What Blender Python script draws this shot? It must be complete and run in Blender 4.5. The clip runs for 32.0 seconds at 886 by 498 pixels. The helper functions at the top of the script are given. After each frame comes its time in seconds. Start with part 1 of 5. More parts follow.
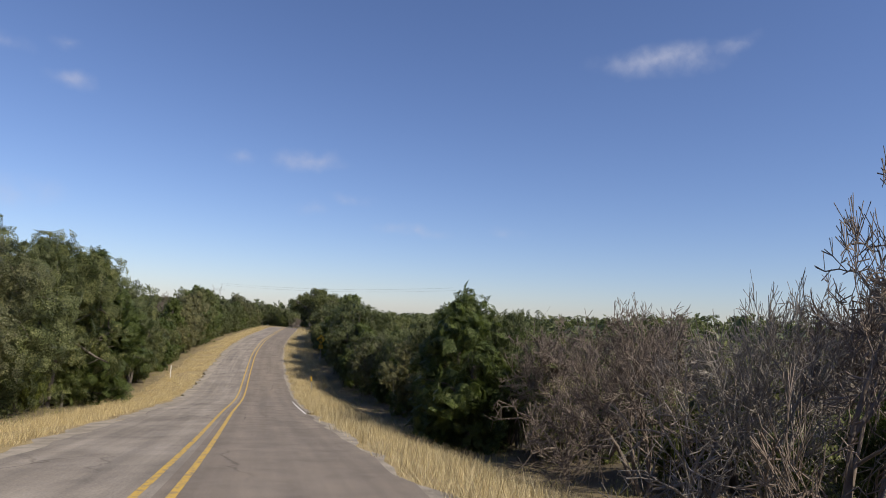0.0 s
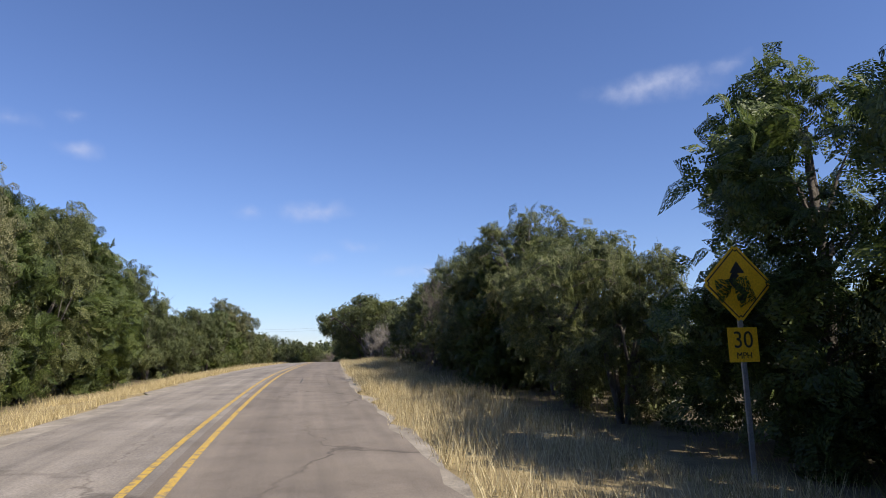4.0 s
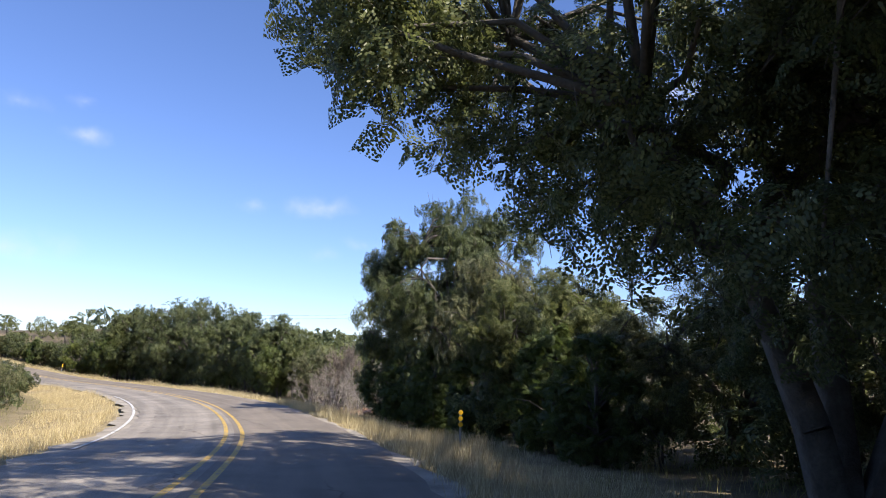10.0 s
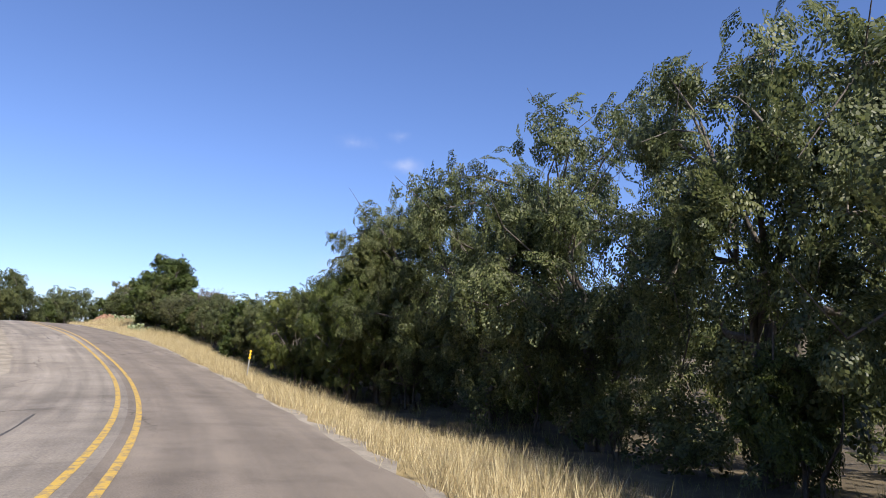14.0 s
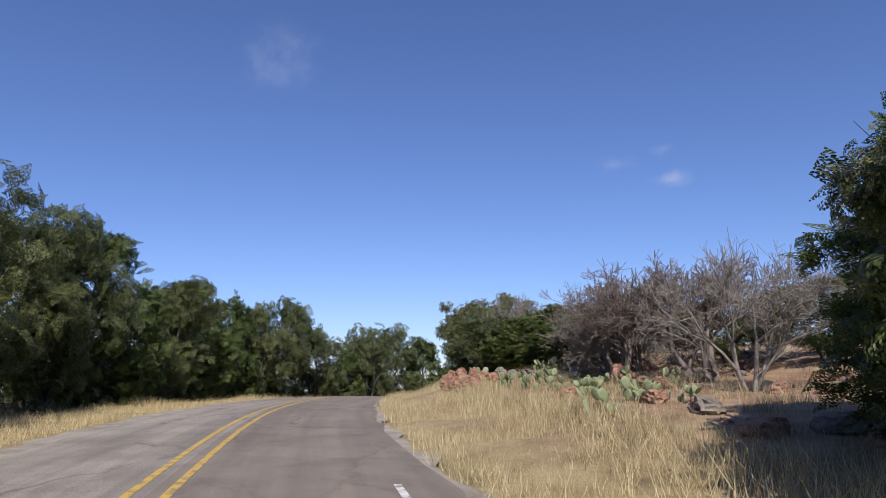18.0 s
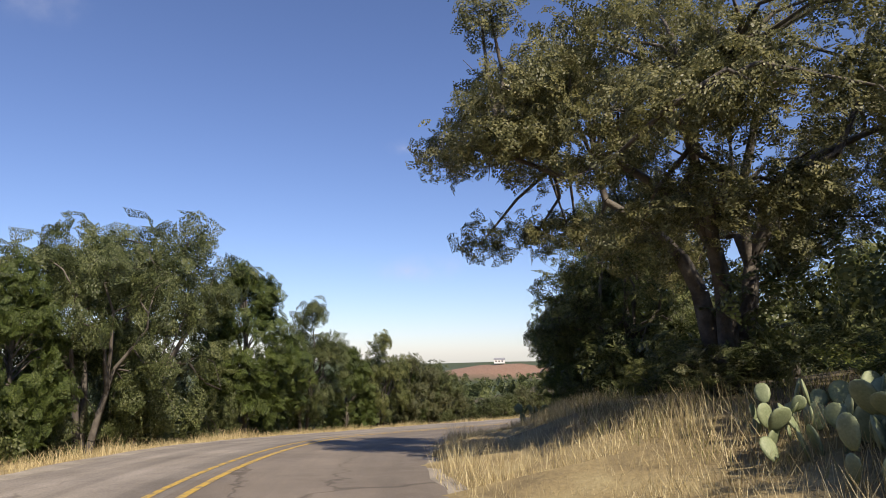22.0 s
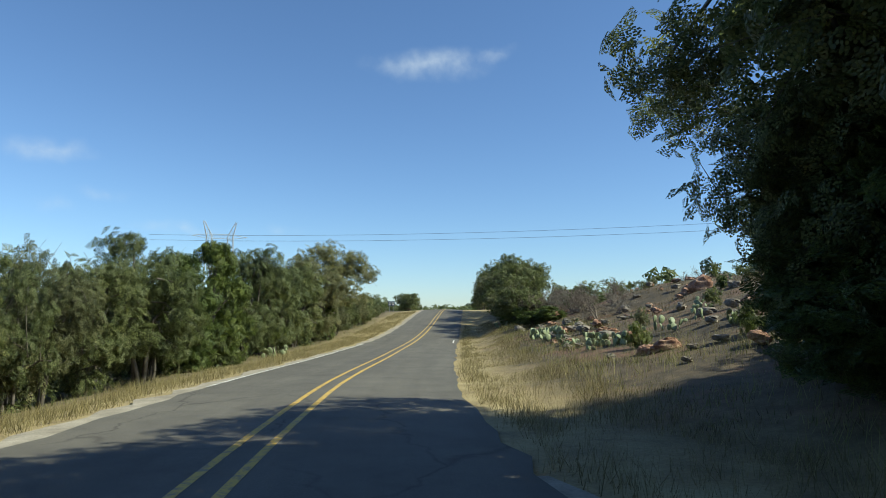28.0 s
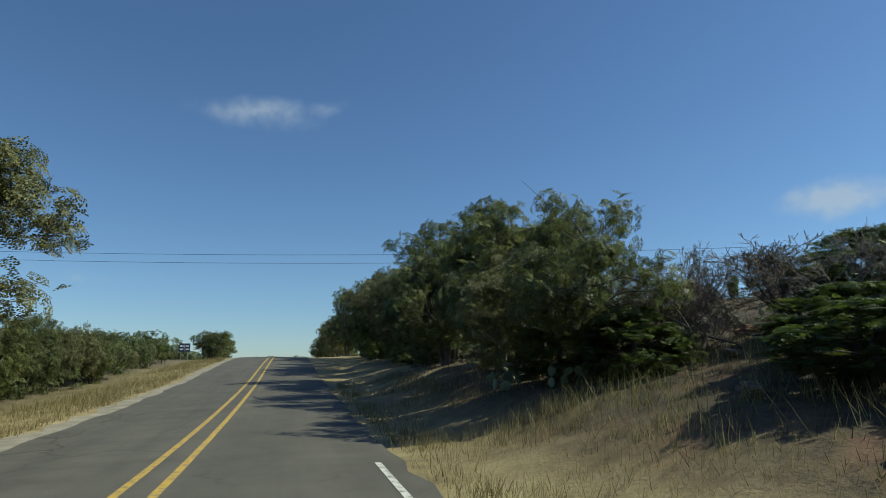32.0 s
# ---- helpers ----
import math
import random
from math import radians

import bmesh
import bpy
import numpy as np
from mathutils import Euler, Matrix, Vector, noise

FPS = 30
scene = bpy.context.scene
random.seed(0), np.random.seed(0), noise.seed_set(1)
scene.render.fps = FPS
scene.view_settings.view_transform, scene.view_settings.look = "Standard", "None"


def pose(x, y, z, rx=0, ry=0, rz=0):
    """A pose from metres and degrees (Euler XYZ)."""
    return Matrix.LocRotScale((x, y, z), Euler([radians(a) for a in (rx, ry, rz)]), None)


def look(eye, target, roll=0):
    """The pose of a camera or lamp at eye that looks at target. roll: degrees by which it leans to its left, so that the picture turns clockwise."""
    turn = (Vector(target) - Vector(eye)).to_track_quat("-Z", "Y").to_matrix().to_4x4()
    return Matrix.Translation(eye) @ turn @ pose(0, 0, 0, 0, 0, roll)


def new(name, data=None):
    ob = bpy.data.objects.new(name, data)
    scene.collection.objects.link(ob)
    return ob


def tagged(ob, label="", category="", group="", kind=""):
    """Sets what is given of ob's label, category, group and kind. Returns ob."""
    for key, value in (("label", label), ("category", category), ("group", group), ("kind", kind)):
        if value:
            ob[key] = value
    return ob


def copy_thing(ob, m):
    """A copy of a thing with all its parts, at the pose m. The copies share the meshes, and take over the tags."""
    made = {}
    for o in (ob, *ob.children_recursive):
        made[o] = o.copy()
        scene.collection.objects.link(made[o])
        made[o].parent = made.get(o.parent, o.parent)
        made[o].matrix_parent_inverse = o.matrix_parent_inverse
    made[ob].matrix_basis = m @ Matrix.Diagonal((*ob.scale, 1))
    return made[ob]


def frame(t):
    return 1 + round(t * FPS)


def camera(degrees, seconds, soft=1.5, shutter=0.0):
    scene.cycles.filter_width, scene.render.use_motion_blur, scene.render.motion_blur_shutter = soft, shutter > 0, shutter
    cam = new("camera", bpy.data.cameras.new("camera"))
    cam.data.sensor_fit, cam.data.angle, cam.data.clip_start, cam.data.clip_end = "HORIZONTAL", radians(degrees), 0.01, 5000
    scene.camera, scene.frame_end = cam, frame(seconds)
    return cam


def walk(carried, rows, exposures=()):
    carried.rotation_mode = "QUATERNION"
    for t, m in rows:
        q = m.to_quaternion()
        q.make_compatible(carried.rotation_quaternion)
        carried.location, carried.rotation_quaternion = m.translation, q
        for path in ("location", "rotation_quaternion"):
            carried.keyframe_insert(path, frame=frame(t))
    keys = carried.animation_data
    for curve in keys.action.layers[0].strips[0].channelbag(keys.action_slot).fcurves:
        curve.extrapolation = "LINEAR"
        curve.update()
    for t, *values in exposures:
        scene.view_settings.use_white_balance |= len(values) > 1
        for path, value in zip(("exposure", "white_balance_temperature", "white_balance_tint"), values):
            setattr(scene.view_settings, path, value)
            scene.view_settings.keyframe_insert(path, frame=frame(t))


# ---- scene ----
cam = camera(68.2, 32.0, soft=0.95)
PATH = [
    (0, (0.00, -0.00, 0.01), (0.00, 9.95, 1.01), 2.9),
    (0.5, (-2.28, 9.33, -1.05), (-2.63, 19.29, -0.14), 2.6),
    (1, (-4.77, 18.50, -2.05), (-5.27, 28.45, -1.20), 2.4),
    (1.5, (-7.02, 27.47, -3.01), (-7.52, 37.42, -2.17), 2.0),
    (2, (-9.37, 36.31, -3.91), (-9.86, 46.26, -3.03), 1.4),
    (2.5, (-11.65, 45.20, -4.77), (-12.10, 55.15, -3.80), 0.6),
    (4.5, (-21.11, 82.12, -4.71), (-21.16, 91.97, -2.93), -2.0),
    (5, (-23.26, 91.52, -4.50), (-23.14, 101.35, -2.63), -2.3),
    (5.5, (-25.21, 100.81, -4.28), (-24.89, 110.62, -2.37), -2.4),
    (6, (-26.94, 110.04, -4.08), (-26.53, 119.84, -2.14), -2.5),
    (6.5, (-28.63, 119.23, -3.97), (-28.21, 129.03, -2.02), -2.7),
    (7, (-30.37, 128.55, -3.97), (-29.88, 138.35, -2.08), -3.0),
    (7.5, (-32.00, 137.69, -3.97), (-31.52, 147.50, -2.09), -2.9),
    (8, (-33.64, 146.96, -3.81), (-33.21, 156.79, -2.02), -2.5),
    (8.5, (-35.32, 156.15, -3.78), (-34.96, 165.99, -2.05), -2.0),
    (9, (-37.07, 165.12, -3.85), (-36.86, 174.97, -2.15), -1.1),
    (9.5, (-38.80, 173.42, -3.95), (-38.77, 183.27, -2.26), 0.1),
    (10, (-40.55, 180.84, -4.07), (-40.75, 190.70, -2.44), 1.3),
    (10.5, (-41.99, 187.83, -4.40), (-42.43, 197.69, -2.80), 2.3),
    (11, (-43.82, 194.56, -4.72), (-44.50, 204.41, -3.11), 2.7),
    (11.5, (-45.76, 201.40, -4.97), (-46.76, 211.23, -3.39), 2.9),
    (12, (-48.58, 208.26, -5.12), (-50.27, 217.98, -3.52), 3.2),
    (12.5, (-51.88, 215.05, -5.21), (-54.20, 224.65, -3.62), 3.3),
    (13, (-55.70, 221.62, -5.40), (-58.70, 231.02, -3.80), 3.1),
    (13.5, (-59.92, 227.98, -5.55), (-63.63, 237.12, -3.96), 2.8),
    (14, (-64.65, 233.81, -5.63), (-69.14, 242.60, -4.03), 2.5),
    (14.5, (-70.00, 239.28, -5.66), (-75.22, 247.64, -4.00), 2.2),
    (15, (-75.55, 244.11, -5.63), (-81.27, 252.13, -3.92), 2.0),
    (15.5, (-81.43, 248.81, -5.62), (-87.68, 256.41, -3.85), 1.7),
    (17.5, (-105.68, 262.16, -3.32), (-113.30, 268.34, -1.40), -0.3),
    (18, (-111.60, 265.08, -3.15), (-119.21, 271.27, -1.18), -0.7),
    (18.5, (-117.39, 268.10, -3.04), (-124.97, 274.31, -1.03), -0.8),
    (19, (-122.91, 271.00, -2.95), (-130.45, 277.24, -0.89), -0.5),
    (19.5, (-128.01, 273.89, -2.80), (-135.41, 280.29, -0.76), -0.3),
    (20, (-132.99, 276.97, -2.61), (-140.07, 283.75, -0.61), -0.3),
    (20.5, (-137.88, 280.34, -2.44), (-144.54, 287.57, -0.59), -0.7),
    (21, (-142.33, 284.09, -2.48), (-148.54, 291.72, -0.71), -0.9),
    (21.5, (-146.43, 287.72, -2.58), (-152.16, 295.75, -0.91), -0.8),
    (22, (-150.14, 291.33, -2.76), (-155.40, 299.68, -1.17), -0.7),
    (22.5, (-153.44, 295.34, -2.80), (-158.28, 303.96, -1.33), -0.7),
    (23, (-156.65, 299.39, -3.01), (-160.82, 308.39, -1.72), -0.8),
    (23.5, (-159.50, 303.68, -3.43), (-162.98, 312.99, -2.31), -0.9),
    (24, (-161.89, 307.99, -3.92), (-164.68, 317.55, -2.98), -1.2),
    (24.5, (-164.07, 312.27, -4.31), (-166.06, 322.04, -3.51), -1.5),
    (25, (-165.87, 316.57, -4.70), (-167.06, 326.47, -3.99), -1.6),
    (25.5, (-167.29, 321.02, -5.17), (-167.81, 330.99, -4.57), -1.6),
    (27.5, (-169.06, 340.31, -6.47), (-166.47, 349.92, -5.51), -0.1),
    (28, (-168.51, 345.45, -6.61), (-165.20, 354.83, -5.58), -0.1),
    (28.5, (-167.53, 350.70, -6.78), (-163.51, 359.78, -5.64), -0.8),
    (29, (-166.35, 355.92, -6.92), (-161.71, 364.68, -5.64), -1.6),
    (29.5, (-164.62, 360.90, -6.96), (-159.50, 369.37, -5.55), -1.8),
    (30, (-162.96, 365.71, -6.99), (-157.44, 373.91, -5.47), -1.6),
    (30.5, (-161.20, 370.40, -7.04), (-155.64, 378.54, -5.42), -1.3),
    (31, (-159.38, 375.13, -7.08), (-153.81, 383.25, -5.38), -1.0),
    (31.5, (-157.52, 379.93, -7.11), (-151.92, 388.02, -5.33), -0.8),
    (32, (-155.58, 384.80, -7.07), (-149.99, 392.89, -5.24), -0.6),
]
# time, stops, white point and tint of the film camera
EXPOSURE = ((0.0, 0.35, 6900, 11), (2.0, 0.45, 6800, 11), (5.0, 0.65, 6500, 12), (7.0, 0.48, 6600, 13), (8.0, 0.7, 6900, 10), (9.2, 1.0, 6800, 12), (10.0, 1.12, 6400, 12), (11.0, 0.98, 6450, 9),
            (12.0, 0.88, 6600, 10), (13.0, 0.6, 6500, 12), (14.0, 0.85, 6450, 12), (15.2, 0.8, 6400, 14), (17.5, 0.44, 6200, 14), (20.0, 0.25, 6400, 15), (21.0, 0.35, 6500, 16), (22.0, 0.6, 7100, 13), (24.0, 0.52, 7200, 12), (25.5, 0.42, 6500, 2),
            (28.0, 0.75, 6700, -10), (29.0, 0.4, 6500, -14), (30.0, 0.25, 6700, -6), (31.0, 0.2, 6600, -8), (32.0, 0.2, 6600, -12))
walk(cam, [(t, look(eye, target, roll)) for t, eye, target, roll in PATH],
     exposures=EXPOSURE)

# ---- sky and sun ----
SUN_TO = Vector((0.66, -0.40, 0.70)).normalized()
SUN_EL = math.asin(SUN_TO.z)
SUN_AZ = math.atan2(SUN_TO.x, SUN_TO.y)

sun_data = bpy.data.lights.new("sun", "SUN")
sun_data.energy, sun_data.angle, sun_data.color = 4.6, radians(0.53), (1.0, 0.93, 0.82)
sun = new("sun", sun_data)
sun.matrix_world = look(SUN_TO * 200, (0, 0, 0))

# azimuth from +y to the right, elevation, width, height (degrees), weight
CLOUDS = (
    (18.2, 21.7, 10.0, 1.9, 0.77),
    (24.5, 22.6, 3.0, 1.0, 0.42),
    (-12.1, 12.5, 6.0, 1.7, 0.72),
    (-17.8, 12.3, 2.8, 1.1, 0.45),
    (-2.4, 7.2, 7.5, 1.0, 0.55),
    (5.6, 7.3, 3.0, 1.1, 0.50),
    (-11.6, 8.5, 3.2, 1.3, 0.48),
    (-7.8, 9.6, 4.0, 1.2, 0.46),
    (-30.8, 16.4, 3.6, 1.4, 0.64),
    (-31.6, 18.9, 2.7, 1.0, 0.48),
    (-35.6, 17.8, 3.2, 1.4, 0.46),
    (-34.5, 7.4, 8.0, 2.4, 0.62),
    (-65.7, 27.0, 6.5, 5.0, 0.47),
    (66.6, 12.6, 7.0, 2.2, 1.5),
)


def build_world():
    world = bpy.data.worlds.new("sky")
    world.use_nodes = True
    nt = world.node_tree
    nt.nodes.clear()
    out = nt.nodes.new("ShaderNodeOutputWorld")
    bg = nt.nodes.new("ShaderNodeBackground")
    sky = nt.nodes.new("ShaderNodeTexSky")
    sky.sky_type = "NISHITA"
    sky.sun_disc = False
    sky.sun_elevation, sky.sun_rotation = SUN_EL, SUN_AZ
    sky.altitude, sky.air_density, sky.dust_density, sky.ozone_density = 300, 1.0, 0.3, 3.0
    coord = nt.nodes.new("ShaderNodeTexCoord")
    ripple = nt.nodes.new("ShaderNodeTexNoise")
    ripple.inputs["Scale"].default_value, ripple.inputs["Detail"].default_value = 16, 5
    nt.links.new(coord.outputs["Generated"], ripple.inputs["Vector"])
    shift = nt.nodes.new("ShaderNodeVectorMath")
    shift.operation = "MULTIPLY_ADD"
    shift.inputs[1].default_value = (0.05, 0.05, 0.035)
    nt.links.new(ripple.outputs["Color"], shift.inputs[0])
    nt.links.new(coord.outputs["Generated"], shift.inputs[2])
    total = None
    for az, el, w, h, weight in CLOUDS:
        az, el = radians(az), radians(el)
        place = nt.nodes.new("ShaderNodeMapping")
        place.vector_type = "TEXTURE"
        c = Vector((math.sin(az) * math.cos(el), math.cos(az) * math.cos(el), math.sin(el)))
        place.inputs["Location"].default_value = c + Vector((0.025, 0.025, 0.0175))
        place.inputs["Rotation"].default_value = (0, 0, -az)
        place.inputs["Scale"].default_value = (radians(w) * 0.75, 0.3, radians(h) * 0.85)
        nt.links.new(shift.outputs[0], place.inputs["Vector"])
        ball = nt.nodes.new("ShaderNodeTexGradient")
        ball.gradient_type = "SPHERICAL"
        nt.links.new(place.outputs[0], ball.inputs[0])
        add = nt.nodes.new("ShaderNodeMath")
        add.operation = "MULTIPLY_ADD"
        nt.links.new(ball.outputs["Fac"], add.inputs[0])
        add.inputs[1].default_value = weight
        add.inputs[2].default_value = 0.0
        if total:
            nt.links.new(total.outputs[0], add.inputs[2])
        total = add
    fine = nt.nodes.new("ShaderNodeTexNoise")
    fine.inputs["Scale"].default_value, fine.inputs["Detail"].default_value = 34, 6
    nt.links.new(coord.outputs["Generated"], fine.inputs["Vector"])
    thin = nt.nodes.new("ShaderNodeMath")
    thin.operation = "MULTIPLY"
    nt.links.new(total.outputs[0], thin.inputs[0])
    nt.links.new(fine.outputs["Fac"], thin.inputs[1])
    mask = nt.nodes.new("ShaderNodeMapRange")
    mask.interpolation_type = "SMOOTHSTEP"
    for k, v in (("From Min", 0.04), ("From Max", 0.6), ("To Min", 0.0), ("To Max", 0.64)):
        mask.inputs[k].default_value = v
    nt.links.new(thin.outputs[0], mask.inputs["Value"])
    mix = nt.nodes.new("ShaderNodeMix")
    mix.data_type = "RGBA"
    nt.links.new(mask.outputs[0], mix.inputs["Factor"])
    tint = nt.nodes.new("ShaderNodeMix")
    tint.data_type, tint.blend_type = "RGBA", "MULTIPLY"
    tint.inputs["Factor"].default_value = 1.0
    tint.inputs["B"].default_value = (0.93, 1.0, 1.30, 1)
    nt.links.new(sky.outputs[0], tint.inputs["A"])
    nt.links.new(tint.outputs["Result"], mix.inputs["A"])
    mix.inputs["B"].default_value = (5.6, 6.0, 7.6, 1)
    nt.links.new(mix.outputs["Result"], bg.inputs["Color"])
    bg.inputs["Strength"].default_value = 0.075
    nt.links.new(bg.outputs[0], out.inputs[0])
    scene.world = world


build_world()

# ---- materials ----


def ramp(nt, source, stops):
    node = nt.nodes.new("ShaderNodeValToRGB")
    el = node.color_ramp.elements
    while len(el) < len(stops):
        el.new(0.5)
    for e, (at, col) in zip(el, stops):
        e.position, e.color = at, (*col, 1)
    nt.links.new(source, node.inputs[0])
    return node.outputs[0]


def noise_out(nt, vector, scale, detail=5, rough=0.6):
    node = nt.nodes.new("ShaderNodeTexNoise")
    node.inputs["Scale"].default_value = scale
    node.inputs["Detail"].default_value = detail
    node.inputs["Roughness"].default_value = rough
    nt.links.new(vector, node.inputs["Vector"])
    return node.outputs["Fac"]


def mixed(nt, fac, a, b, blend="MIX"):
    node = nt.nodes.new("ShaderNodeMix")
    node.data_type, node.blend_type = "RGBA", blend
    for key, v in (("Factor", fac), ("A", a), ("B", b)):
        if isinstance(v, (int, float)):
            node.inputs[key].default_value = v
        elif isinstance(v, tuple):
            node.inputs[key].default_value = (*v, 1)
        else:
            nt.links.new(v, node.inputs[key])
    return node.outputs["Result"]


def blank(name):
    m = bpy.data.materials.new(name)
    m.use_nodes = True
    nt = m.node_tree
    bsdf = nt.nodes["Principled BSDF"]
    return m, nt, bsdf


def bumped(nt, bsdf, height, strength, distance):
    b = nt.nodes.new("ShaderNodeBump")
    b.inputs["Strength"].default_value, b.inputs["Distance"].default_value = strength, distance
    nt.links.new(height, b.inputs["Height"])
    nt.links.new(b.outputs[0], bsdf.inputs["Normal"])


def surface(name, dark, light, scale=3.0, rough=0.85, bump=0.3, dist=0.02, fine=30.0, metal=0.0):
    """Two-scale mottled surface in object space."""
    m, nt, bsdf = blank(name)
    co = nt.nodes.new("ShaderNodeTexCoord").outputs["Object"]
    big, small = noise_out(nt, co, scale), noise_out(nt, co, fine, 4)
    col = ramp(nt, big, ((0.3, dark), (0.7, light)))
    tone = ramp(nt, small, ((0.25, (0.72, 0.72, 0.72)), (0.75, (1.15, 1.15, 1.15))))
    nt.links.new(mixed(nt, 1.0, col, tone, "MULTIPLY"), bsdf.inputs["Base Color"])
    bsdf.inputs["Roughness"].default_value, bsdf.inputs["Metallic"].default_value = rough, metal
    bumped(nt, bsdf, small, bump, dist)
    return m


def leaf_material(name, dark, mid, light, through_light=0.28):
    """Leaves that differ one by one and tree by tree, with light coming through."""
    m = bpy.data.materials.new(name)
    m.use_nodes = True
    nt = m.node_tree
    bsdf = nt.nodes["Principled BSDF"]
    geo, info = nt.nodes.new("ShaderNodeNewGeometry"), nt.nodes.new("ShaderNodeObjectInfo")
    col = ramp(nt, geo.outputs["Random Per Island"], ((0.0, dark), (0.5, mid), (1.0, light)))
    tree = ramp(nt, info.outputs["Random"], ((0.0, (0.78, 0.8, 0.72)), (0.5, (1.0, 1.0, 1.0)), (1.0, (1.25, 1.15, 0.95))))
    base = mixed(nt, 1.0, col, tree, "MULTIPLY")
    nt.links.new(base, bsdf.inputs["Base Color"])
    bsdf.inputs["Roughness"].default_value = 0.65
    bsdf.inputs["Specular IOR Level"].default_value = 0.22
    glow = nt.nodes.new("ShaderNodeBsdfTranslucent")
    nt.links.new(base, glow.inputs[0])
    both = nt.nodes.new("ShaderNodeMixShader")
    both.inputs[0].default_value = through_light
    nt.links.new(bsdf.outputs[0], both.inputs[1])
    nt.links.new(glow.outputs[0], both.inputs[2])
    nt.links.new(both.outputs[0], nt.nodes["Material Output"].inputs[0])
    return m


def greens(name, dark, mid, light, through_light=0.48, cell=0.055, long=1.5, gap=0.47):
    """Leafy sprays: separate leaves about a cell long with gaps between them, each of its own green and tilt."""
    m, nt, bsdf = blank(name)
    uv = nt.nodes.new("ShaderNodeUVMap").outputs[0]
    place = nt.nodes.new("ShaderNodeMapping")
    place.inputs["Scale"].default_value = (long / cell, 1 / cell, 1)
    nt.links.new(uv, place.inputs["Vector"])
    leaf = nt.nodes.new("ShaderNodeTexVoronoi")
    leaf.inputs["Scale"].default_value = 1.0
    leaf.voronoi_dimensions = "2D"
    nt.links.new(place.outputs[0], leaf.inputs["Vector"])
    sep = nt.nodes.new("ShaderNodeSeparateColor")
    nt.links.new(leaf.outputs["Color"], sep.inputs[0])
    geo, info = nt.nodes.new("ShaderNodeNewGeometry"), nt.nodes.new("ShaderNodeObjectInfo")
    col = ramp(nt, sep.outputs[0], ((0.0, dark), (0.5, mid), (1.0, light)))
    spray = ramp(nt, geo.outputs["Random Per Island"], ((0.0, (0.75, 0.78, 0.75)), (1.0, (1.2, 1.16, 1.05))))
    tree = ramp(nt, info.outputs["Random"], ((0.0, (0.8, 0.82, 0.76)), (0.5, (1.0, 1.0, 1.0)), (1.0, (1.2, 1.13, 0.97))))
    base = mixed(nt, 1.0, mixed(nt, 1.0, col, spray, "MULTIPLY"), tree, "MULTIPLY")
    nt.links.new(base, bsdf.inputs["Base Color"])
    bsdf.inputs["Roughness"].default_value = 0.45
    bsdf.inputs["Specular IOR Level"].default_value = 0.4
    tilt = nt.nodes.new("ShaderNodeVectorMath")
    tilt.operation = "MULTIPLY_ADD"
    tilt.inputs[1].default_value = (1.1, 1.1, 1.1)
    nt.links.new(leaf.outputs["Color"], tilt.inputs[0])
    nt.links.new(geo.outputs["Normal"], tilt.inputs[2])
    centre = nt.nodes.new("ShaderNodeVectorMath")
    centre.operation = "SUBTRACT"
    centre.inputs[1].default_value = (0.55, 0.55, 0.55)
    nt.links.new(tilt.outputs[0], centre.inputs[0])
    unit = nt.nodes.new("ShaderNodeVectorMath")
    unit.operation = "NORMALIZE"
    nt.links.new(centre.outputs[0], unit.inputs[0])
    nt.links.new(unit.outputs[0], bsdf.inputs["Normal"])
    glow = nt.nodes.new("ShaderNodeBsdfTranslucent")
    nt.links.new(base, glow.inputs[0])
    both = nt.nodes.new("ShaderNodeMixShader")
    both.inputs[0].default_value = through_light
    nt.links.new(bsdf.outputs[0], both.inputs[1])
    nt.links.new(glow.outputs[0], both.inputs[2])
    hole = nt.nodes.new("ShaderNodeMath")
    hole.operation = "GREATER_THAN"
    hole.inputs[1].default_value = gap
    nt.links.new(leaf.outputs["Distance"], hole.inputs[0])
    clear = nt.nodes.new("ShaderNodeBsdfTransparent")
    cut = nt.nodes.new("ShaderNodeMixShader")
    nt.links.new(hole.outputs[0], cut.inputs[0])
    nt.links.new(both.outputs[0], cut.inputs[1])
    nt.links.new(clear.outputs[0], cut.inputs[2])
    nt.links.new(cut.outputs[0], nt.nodes["Material Output"].inputs[0])
    return m


